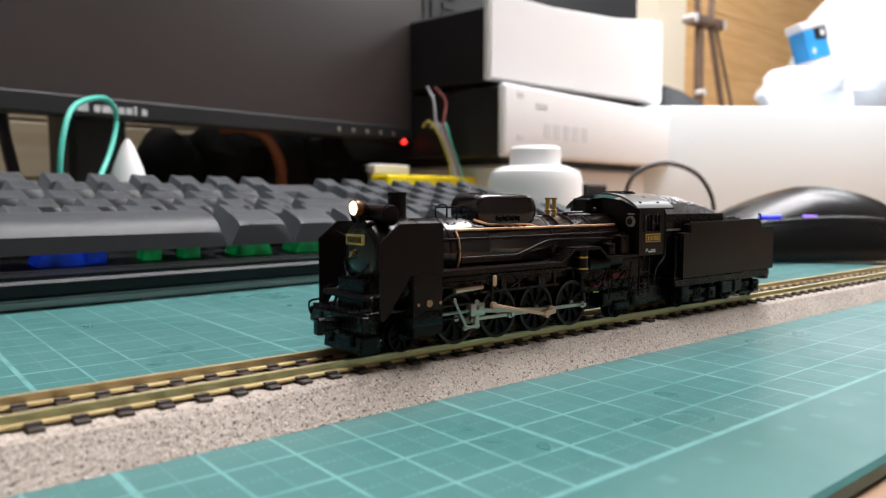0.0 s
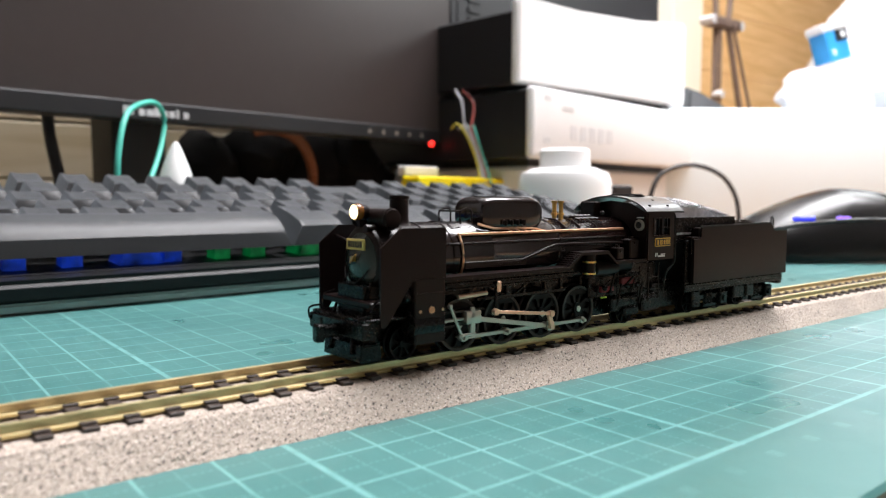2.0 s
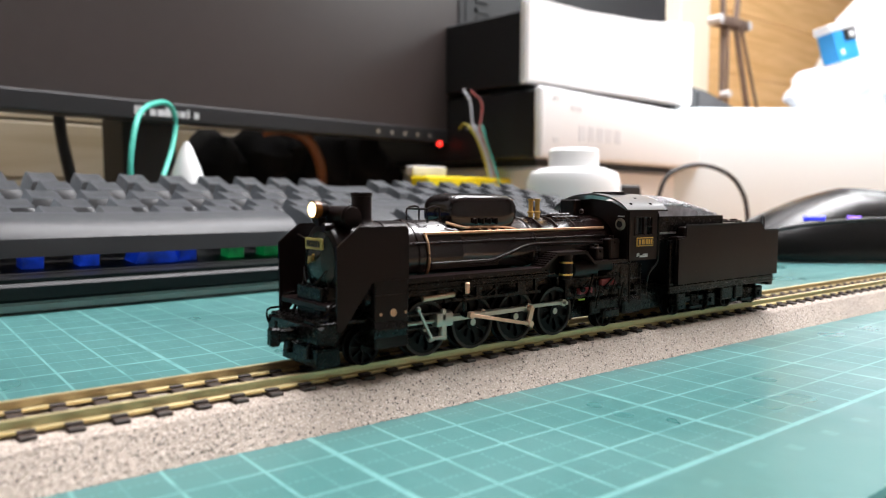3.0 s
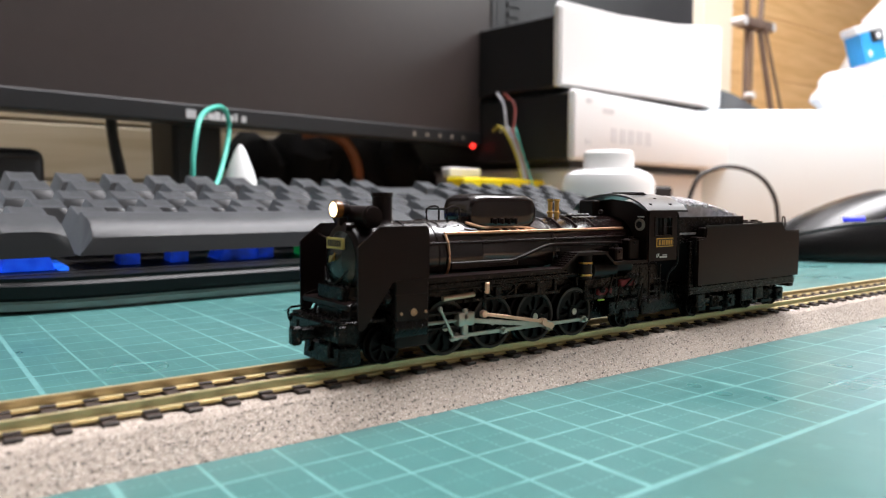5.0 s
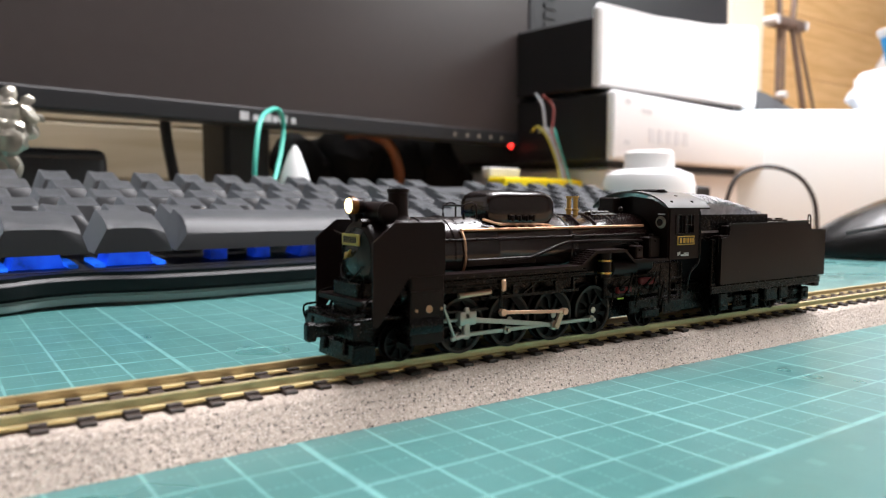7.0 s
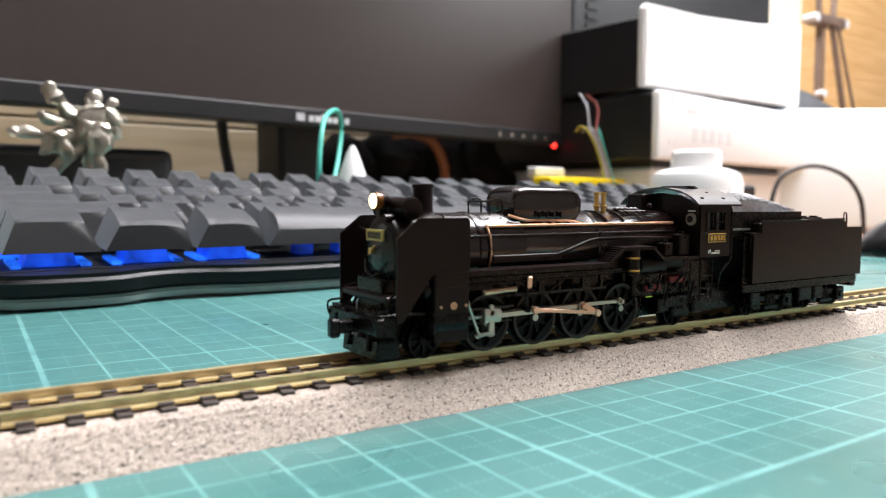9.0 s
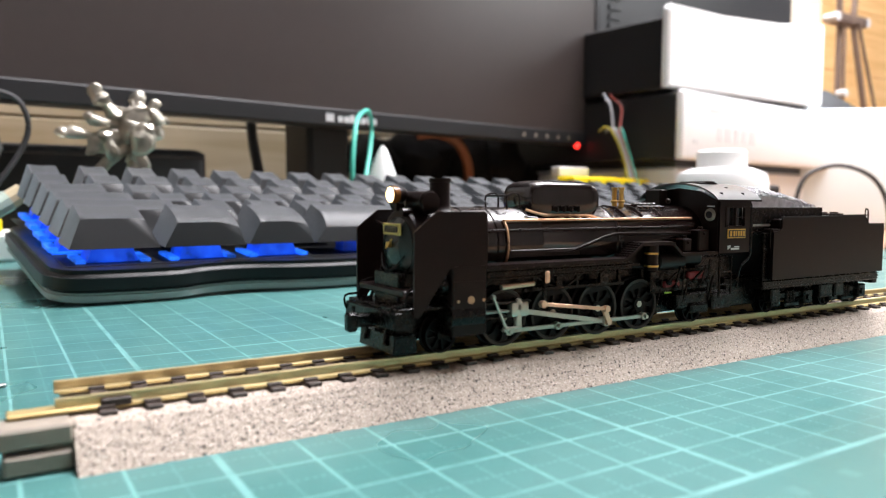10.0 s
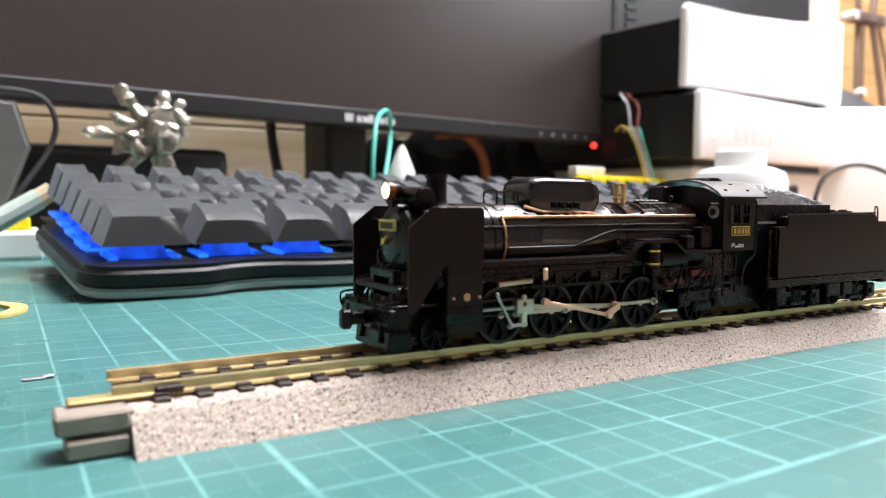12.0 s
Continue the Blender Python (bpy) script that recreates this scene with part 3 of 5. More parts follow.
    # safety valves
    for dy in (-0.09, 0.09):
        part("safety_valve", lathe(B(), [(2.9, 0.05), (3.02, 0.05), (3.03, 0.07), (3.06, 0.07), (3.07, 0.045), (3.26, 0.045), (3.27, 0.062), (3.31, 0.062), (3.31, 0.03)], "z", 14, (-2.25, dy, 0)), BRASS, lo, "brass safety valve", True)
    bm = B()
    for i in range(5):
        ball(bm, (-1.85 + i * 0.15, -0.05 + 0.02 * i, 2.98), 0.07, (1.1, 1, 0.7), 8)
        rod(bm, (-1.85 + i * 0.15, -0.25, 2.93), (-1.85 + i * 0.15, 0.2, 2.98), 0.03, 6)
    part("turret_valve", bm, GLOSS, lo, "", True)
    bm = B()
    ball(bm, (-1.2, -0.3, 3.06), 0.05, seg=8)
    box(bm, -0.85, -0.62, 0.2, 0.62, 2.9, 3.3, 0.03)
    part("steam_fitting", bm, BLACK, lo)
    # running boards
    for s in (-1, 1):
        path = [(-6.0, 2.06), (-2.95, 2.06), (-2.55, 2.32), (-1.78, 2.32), (-1.5, 2.1), (-0.5, 2.1)]
        lower = [(x, z - 0.06) for x, z in path[::-1]]
        rb = part("running_board", prism(B(), path + lower, "y", s * 0.58, s * 0.95), BLACK, lo)
        bm = B()
        for i in range(7):
            for k in range(4):
                x = -2.92 + i * 0.055
                z = 2.085 + (x + 2.92) * 0.65
                box(bm, x, x + 0.03, s * (0.62 + k * 0.085), s * (0.68 + k * 0.085), z, z + 0.02)
        part("tread_plate", bm, FRAME, rb)
        part("valance", box(B(), -5.95, -2.75, s * 0.86 - 0.02, s * 0.86 + 0.02, 1.86, 2.0, 0.01), FRAME, rb)
        part("pipe_run", rod(rod(B(), (-5.9, s * 0.9, 1.93), (-2.6, s * 0.9, 1.93), 0.025, 6), (-5.9, s * 0.9, 1.84), (-3.2, s * 0.9, 1.84), 0.02, 6), FRAME, rb)
        # cylinders
        cy = part("cylinder", lathe(B(), [(-6.62, 0.2), (-6.6, 0.27), (-6.0, 0.27), (-5.98, 0.2)], "x", 24, (0, s * 0.72, 1.3)), FRAME, lo, "", True)
        part("cylinder_cover", box(B(), -6.58, -5.955, s * 0.55, s * 0.958, 1.0, 2.06, 0.02), BLACK, cy)
        part("cover_crease", box(box(B(), -6.6, -5.95, s * 0.95, s * 0.975, 2.03, 2.06), -6.58, -5.955, s * 0.95, s * 0.967, 1.82, 1.835), BLACK, cy)
        part("valve_chest", lathe(B(), [(-6.72, 0.12), (-6.7, 0.17), (-5.9, 0.17), (-5.88, 0.12)], "x", 20, (0, s * 0.72, 1.78)), FRAME, cy, "", True)
        bm = lathe(B(), [(s * 0.955, 0.06), (s * 0.975, 0.06), (s * 0.975, 0.04), (s * 0.965, 0.035), (s * 0.965, 0.012), (s * 0.985, 0.012)], "y", 16, (-6.25, 0, 1.55))
        part("cover_boss", bm, COPPER, cy, "brass-coloured cover boss", True)
        bm = B()
        for x in (-6.48, -6.02):
            rod(bm, (x, s * 0.95, 1.54), (x, s * 0.972, 1.54), 0.026, 10)
        part("cover_bolt", bm, COPPER, cy)
        # slide bar and its bracket
        part("slide_bar", box(box(B(), -5.95, -4.95, s * 0.7, s * 0.8, 1.415, 1.45), -5.95, -4.95, s * 0.7, s * 0.75, 1.18, 1.2), TYRE, lo)
        bm = box(B(), -5.0, -2.7, s * 0.6, s * 0.66, 1.55, 1.62, 0.01)
        for x, w in ((-4.82, 0.05), (-4.3, 0.12), (-3.86, 0.05), (-3.3, 0.2), (-2.86, 0.06)):
            box(bm, x, x + w, s * 0.6, s * 0.66, 1.6, 1.86)
        rod(bm, (-4.9, s * 0.63, 1.86), (-4.3, s * 0.63, 1.58), 0.025, 6)
        rod(bm, (-4.1, s * 0.63, 1.58), (-3.6, s * 0.63, 1.86), 0.025, 6)
        part("link_bracket", bm, FRAME, lo)
        part("valve_rod", rod(B(), (-5.6, s * 0.84, 1.69), (-4.95, s * 0.84, 1.72), 0.045, 8), ROD_WARM, lo)
        # air pump with brass bands, tanks below the running board
        pump = part("air_pump", lathe(B(), [(1.78, 0.1), (1.8, 0.125), (1.95, 0.125), (2.26, 0.125), (2.28, 0.1)], "z", 18, (-2.16, s * 0.78, 0)), BLACK, lo, "", True)
        for z in (1.86, 2.09):
            part("band", lathe(B(), [(z, 0.135), (z + 0.035, 0.135)], "z", 18, (-2.16, s * 0.78, 0)), BRASS, pump, "brass pump band")
        part("air_tank", lathe(B(), [(-2.05, 0.1), (-2.0, 0.17), (-1.35, 0.17), (-1.3, 0.1)], "x", 18, (0, s * 0.72, 1.95)), BLACK, lo, "", True)
        bm = box(B(), -2.05, -0.4, s * 0.55, s * 0.7, 1.35, 1.8, 0.03)
        part("ash_pan", bm, FRAME, lo)
        for i in range(9):
            x = -1.95 + i * 0.18
            bm = rod(B(), (x + 0.05 * ((i * 5) % 4) - 0.08, s * 0.82, 1.15 + 0.13 * ((i * 7) % 4)), (x + 0.07 * ((i * 3) % 4), s * 0.86, 1.62 + 0.11 * ((i * 5) % 4)), 0.016 + 0.006 * (i % 3), 6)
            if i % 3:
                ball(bm, (x + 0.02, s * 0.85, 1.45 + 0.11 * (i % 2)), 0.06, seg=8)
            part("injector_pipe", bm, FRAME, lo, "", True)
    for s in (-1, 1):
        for x, w, z in ((-1.32, 0.22, 2.36), (-0.92, 0.32, 2.52)):
            bm = box(B(), x, x + w, s * 0.6, s * 0.82, 2.1, z, 0.025)
            rod(bm, (x + w * 0.5, s * 0.72, z), (x + w * 0.5, s * 0.72, z + 0.05), 0.05, 10)
            rod(bm, (x + w * 0.5, s * 0.82, z - 0.08), (x + w * 0.5, s * 0.845, z - 0.08), 0.03, 8)
            part("oil_box", bm, BLACK, lo)
        bm = box(B(), -5.25, -3.75, s * 0.585, s * 0.625, 2.13, 2.25, 0.01)
        part("barrel_panel", bm, BLACK, lo, "flat panel low on the boiler")
        bm = B()
        for k in range(9):
            rod(bm, (-5.7 + k * 0.33, s * 0.94, 2.0), (-5.7 + k * 0.33, s * 0.96, 2.0), 0.012, 6)
        part("board_rivet", bm, TYRE, lo)
    part("coil_mark", box(B(), -1.9, -1.72, -0.89, -0.86, 1.36, 1.39, 0.008), GREENWIRE, lo, "small lime-green wire mark")
    bm = box(B(), -1.82, -1.42, -0.83, -0.74, 1.46, 1.58, 0.02)
    box(bm, -1.18, -0.72, -0.83, -0.74, 1.58, 1.72, 0.02)
    part("red_block", bm, RED, lo, "dark red plastic blocks under the cab")
    # frame, firebox, ash pan
    bm = box(B(), -7.2, 0.6, -0.4, 0.4, 0.92, 1.95, 0.02)
    box(bm, -2.1, -0.55, -0.52, 0.52, 1.3, 2.3, 0.03)
    part("frame", bm, FRAME, lo)
    part("firebox", box(B(), -2.75, -0.5, -0.62, 0.62, 1.8, 2.5, 0.1, 3), BLACK, lo, "", True)
    # front: buffer beam, coupler, rails, guard plate
    bm = box(B(), -7.5, -7.36, -0.84, 0.84, 1.16, 1.42, 0.02)
    box(bm, -7.45, -6.6, -0.82, 0.82, 1.42, 1.47, 0.01)
    part("buffer_beam", bm, FRAME, lo)
    bm = prism(B(), [(-7.38, 0.76), (-7.34, 0.735), (-7.0, 0.75), (-6.96, 0.78), (-6.98, 1.02), (-7.35, 1.02)], "y", -0.58, 0.58, 0.02)
    part("rail_guard", bm, FRAME, lo)
    bm = box(B(), -7.82, -7.36, -0.1, 0.1, 1.12, 1.32, 0.03)
    box(bm, -7.9, -7.74, -0.15, 0.02, 1.07, 1.36, 0.03)
    rod(bm, (-7.78, -0.06, 1.3), (-7.78, -0.06, 1.46), 0.03, 6)
    box(bm, -7.5, -7.36, -0.35, 0.35, 1.16, 1.3, 0.02)
    part("coupler", bm, FRAME, lo)
    for s in (-1, 1):
        part("uncoupling_rod", tube(B(), [(-7.36, s * 0.8, 1.3), (-7.5, s * 0.8, 1.3), (-7.52, s * 0.8, 1.5), (-7.3, s * 0.8, 1.53)], 0.02, 6, 3), FRAME, lo)
        part("front_rail", tube(B(), [(-7.36, s * 0.35, 1.42), (-7.6, s * 0.2, 1.5), (-7.7, 0, 1.52)], 0.018, 6, 3), FRAME, lo)
        part("buffer_step", box(B(), -7.44, -7.38, s * 0.55 - 0.08, s * 0.55 + 0.08, 1.16, 1.3, 0.02), FRAME, lo)
        part("guard_iron", rod(B(), (-7.34, s * 0.3, 1.2), (-7.4, s * 0.34, 0.86), 0.03, 6), FRAME, lo)
        part("step_rail", tube(B(), [(-7.3, s * 0.78, 1.47), (-7.25, s * 0.78, 1.7), (-7.05, s * 0.75, 1.78)], 0.02, 6, 4), FRAME, lo)
        part("stay_rod", rod(B(), (-7.25, s * 0.45, 1.45), (-7.05, s * 0.4, 2.0), 0.028, 6), FRAME, lo)
    bm = box(B(), -7.3, -6.95, -0.75, 0.75, 1.62, 1.72, 0.02)
    box(bm, -7.2, -6.7, -0.3, 0.3, 1.5, 1.85, 0.03)
    part("front_deck", bm, BLACK, lo)
    # cab with open side windows
    for s in (-1, 1):
        y0, y1 = s * 0.93, s * 0.965
        cab = part("cab_side", prism(B(), [(-0.5, 2.06), (-0.34, 2.06), (-0.34, 3.1), (-0.5, 3.06)], "y", y0, y1), BLACK, lo)
        bm = B()
        prism(bm, [(-0.34, 2.06), (0.27, 2.06), (0.27, 2.56), (-0.34, 2.56)], "y", y0, y1)
        prism(bm, [(-0.34, 2.96), (0.27, 2.96), (0.27, 3.1), (-0.34, 3.1)], "y", y0, y1)
        prism(bm, [(0.27, 2.06), (0.42, 2.06), (0.42, 3.1), (0.27, 3.1)], "y", y0, y1)
        part("cab_panel", bm, BLACK, cab)
        bm = B()
        for a in ((-0.34, -0.31, 2.56, 2.96), (0.24, 0.27, 2.56, 2.96), (-0.31, 0.24, 2.56, 2.585), (-0.31, 0.24, 2.935, 2.96), (-0.05, -0.025, 2.585, 2.935), (-0.025, 0.24, 2.74, 2.757)):
            box(bm, a[0], a[1], s * 0.925, s * 0.98, a[2], a[3])
        part("window_frame", bm, BLACK, cab)
        part("window_pane", box(B(), -0.31, 0.24, s * 0.90, s * 0.91, 2.585, 2.935), GLASS, cab, "dark window pane")
        pl = part("number_plate", box(B(), -0.275, 0.275, s * 0.965, s * 0.985, 2.345, 2.525, 0.008), PLATE_GOLD, cab, "gold-edged number plate with gold figures")
        fld = part("plate_field", box(B(), -0.255, 0.255, s * 0.98, s * 0.988, 2.365, 2.505), PLATE_FIELD, pl) if s < 0 else None
        if fld:
            fld.parent = cab
            for i, w in enumerate((0.075, 0.07, 0.035, 0.07, 0.07, 0.065)):
                x = -0.215 + (0.0, 0.1, 0.175, 0.235, 0.315, 0.395)[i]
                part("figure_bar", box(B(), x, x + w * 0.72, -0.994, -0.986, 2.385, 2.485), PLATE_GOLD, cab)
            bm = box(B(), -0.25, -0.22, -0.972, -0.962, 2.13, 2.2)
            box(bm, -0.2, -0.17, -0.972, -0.962, 2.15, 2.21)
            box(bm, -0.15, 0.1, -0.972, -0.962, 2.12, 2.155)
            box(bm, -0.05, 0.1, -0.972, -0.962, 2.165, 2.185)
            part("marking_bar", bm, WHITE_MARK, cab)
        bm = B()
        tube(bm, [(0.45, s * 0.93, 3.05), (0.47, s * 0.96, 2.9), (0.46, s * 0.97, 2.2), (0.42, s * 0.96, 1.95), (0.2, s * 0.93, 1.75), (0.15, s * 0.9, 1.35)], 0.024, 6, 5)
        rod(bm, (-0.45, s * 0.95, 2.0), (-0.45, s * 0.95, 1.2), 0.024, 6)
        rod(bm, (-0.1, s * 0.95, 2.0), (-0.1, s * 0.95, 1.25), 0.024, 6)
        rod(bm, (-0.45, s * 0.95, 1.45), (-0.1, s * 0.95, 1.45), 0.02, 6)
        rod(bm, (-0.45, s * 0.95, 1.7), (-0.1, s * 0.95, 1.7), 0.02, 6)
        part("cab_step", bm, FRAME, cab)
    bm = prism(B(), [(-0.93, 2.06), (-0.93, 3.06), (-0.5, 3.26), (0, 3.32), (0.5, 3.26), (0.93, 3.06), (0.93, 2.06)], "x", -0.53, -0.48)
    front = part("cab_front", bm, BLACK, lo)
    for s in (-1, 1):
        part("porthole", lathe(B(), [(-0.56, 0.05), (-0.57, 0.1), (-0.54, 0.125), (-0.52, 0.125)], "x", 20, (0, s * 0.76, 2.8)), JOINT, front, "round grey-rimmed front window", True)
        part("porthole_glass", rod(B(), (-0.572, s * 0.76, 2.8), (-0.56, s * 0.76, 2.8), 0.07, 16), GLASS, front)
        part("gauge_mark", box(B(), -0.55, -0.53, s * 0.7, s * 0.86, 2.95, 2.975), WHITE_MARK, front)
    bm = B()
    n = 22
    arc = lambda k, h: (-(1.0) * math.cos(math.pi * (0.12 + 0.76 * k / n)) / math.cos(math.pi * 0.12), 3.06 + h + (0.33) * (math.sin(math.pi * (0.12 + 0.76 * k / n)) - math.sin(math.pi * 0.12)) / (1 - math.sin(math.pi * 0.12)))
    prism(bm, [arc(k, 0.035) for k in range(n + 1)] + [arc(k, 0.0) for k in range(n, -1, -1)], "x", -0.62, 0.72)
    roof = part("cab_roof", bm, CAB_ROOF, lo, "curved satin black cab roof", True)
    bm = box(B(), -0.3, 0.25, -0.3, 0.3, 3.4, 3.44, 0.01)
    box(bm, -0.1, 0.1, -0.36, 0.36, 3.43, 3.465, 0.01)
    part("roof_hatch", bm, BLACK, roof)
    bm = B()
    for x, y, z in ((0.1, -0.62, 3.31), (-0.35, -0.86, 3.2), (0.3, -0.86, 3.2)):
        rod(bm, (x, y, z - 0.03), (x, y, z + 0.03), 0.035, 10)
    box(bm, -0.62, 0.72, -1.01, -0.97, 3.06, 3.09)
    part("roof_fitting", bm, BLACK, roof)
    # wheels and rods; both flanks
    made = {"wheel": [], "rod": [], "main": [], "cross": [], "ecc": [], "link": []}
    first = None
    for s in (-1, 1):
        for i, x in enumerate(AXLES):
            if first is None:
                bm = spoked_wheel(R_DRIVE, 12, "w")
                prism(bm, [(-R_DRIVE * 0.86 * math.cos(a), R_DRIVE * 0.86 * math.sin(a)) for a in [radians(-45 + 10 * k) for k in range(10)]], "y", -0.07, 0.04)
                first = w = part("driving_wheel", bm, WHEEL, lo, "", True)
                part("tyre", lathe(B(), [(-0.082, R_DRIVE * 0.88), (-0.086, R_DRIVE * 0.985), (-0.07, R_DRIVE)], "y", 40, hollow=True), TYRE, w, "thin steel tyre", True)
                add_spokes(w, R_DRIVE, 9)
                bm = rod(B(), (CRANK, -0.28, 0), (CRANK, 0, 0), 0.035, 10)
                rod(bm, (0, -0.1, 0), (0, 0.4, 0), 0.06, 10)
                part("crank_pin", bm, ROD, w)
            else:
                w = share("driving_wheel", first, lo, (x, s * 0.55, Z_AXLE))
                copy_children(first, w)
            made["wheel"].append((w, x, s))
            if i == 2:
                # return crank on the third axle's pin
                bm = B()
                rod(bm, (CRANK, -0.36, 0), (CRANK, -0.24, 0), 0.06, 12)
                prism(bm, [(CRANK + 0.04, 0.05), (CRANK + 0.04, -0.05), (-0.03, -0.15), (-0.09, -0.07)], "y", -0.38, -0.33)
                rod(bm, (-0.05, -0.44, -0.10), (-0.05, -0.32, -0.10), 0.045, 10)
                part("return_crank", bm, ROD_WARM, w, "coppery return crank", True)
        bm = B()
        y0, y1 = (-0.02, 0.03)
        for x in AXLES:
            rod(bm, (x - AXLES[2], y0 - 0.02, 0), (x - AXLES[2], y1 + 0.02, 0), 0.068, 14)
        box(bm, AXLES[0] - AXLES[2], AXLES[3] - AXLES[2], y0, y1, -0.035, 0.035, 0.008)
        c = part("coupling_rod", bm, ROD, lo, "nickel coupling rod", True)
        made["rod"].append((c, s))
        L = 1.98
        bm = box(B(), -L, 0, -0.025, 0.025, -0.042, 0.042, 0.008)
        rod(bm, (0, -0.05, 0), (0, 0.05, 0), 0.085, 14)
        rod(bm, (-L, -0.05, 0), (-L, 0.05, 0), 0.06, 14)
        made["main"].append((part("main_rod", bm, ROD, lo, "nickel main rod", True), s))
        bm = box(B(), -0.15, 0.2, -0.1, 0.07, -0.1, 0.14, 0.04, 2)
        rod(bm, (-0.75, 0, 0), (0, 0, 0), 0.032, 8)
        box(bm, -0.06, 0.06, -0.1, 0.0, -0.32, -0.05, 0.02)
        rod(bm, (-0.28, -0.08, -0.28), (0.05, -0.08, -0.26), 0.03, 8)
        ball(bm, (-0.28, -0.08, -0.28), 0.05, seg=8)
        box(bm, -0.05, 0.05, -0.1, -0.04, 0.0, 0.2, 0.02)
        made["cross"].append((part("crosshead", bm, ROD, lo, "cast nickel crosshead", True), s))
        bm = B()
        rod(bm, (0, 0, 0), (-0.25, 0, 0.52), 0.026, 8)
        ball(bm, (0, 0, 0), 0.045, seg=8)
        ball(bm, (-0.25, 0, 0.52), 0.045, seg=8)
        made["link"].append((part("combination_lever", bm, ROD, lo, "", True), s))
        E = 1.42
        bm = box(B(), -E, 0, -0.018, 0.018, -0.03, 0.03, 0.006)
        rod(bm, (0, -0.04, 0), (0, 0.04, 0), 0.06, 12)
        rod(bm, (-E, -0.04, 0), (-E, 0.04, 0), 0.06, 12)
        made["ecc"].append((part("eccentric_rod", bm, ROD_WARM, lo, "coppery eccentric rod", True), s))
        bm = box(B(), -0.04, 0.04, -0.03, 0.03, -0.02, 0.42, 0.02)
        rod(bm, (0, -0.05, 0.0), (0, 0.05, 0.0), 0.05, 10)
        part("expansion_link", bm, FRAME, lo, "", True, at=(-4.72, s * 0.84, 1.36))
        bm = box(B(), -0.05, 0.05, -0.02, 0.02, -0.1, 0.1, 0.02)
        part("lifting_arm", bm, ROD_WARM, lo, at=(-4.74, s * 0.94, 1.82))
    # leading and trailing wheels
    small = None
    for x, rr in ((-6.55, 0.285), (-0.78, 0.285)):
        for s in (-1, 1):
            if small is None:
                small = w = part("carrying_wheel", spoked_wheel(rr, 8, "w"), WHEEL, lo, "", True)
                add_spokes(w, rr, 8)
            else:
                w = share("carrying_wheel", small, lo, (x, s * 0.52, 0.7 + rr))
                copy_children(small, w)
            made["wheel"].append((w, x, s))
    for s in (-1, 1):
        bm = box(B(), -1.35, 0.3, s * 0.62, s * 0.72, 1.0, 1.3, 0.03)
        box(bm, -1.03, -0.53, s * 0.68, s * 0.8, 0.9, 1.1, 0.04)
        box(bm, -0.45, 0.15, s * 0.64, s * 0.82, 0.95, 1.25, 0.04)
        part("trailing_truck", bm, FRAME, lo)
    return lo, made


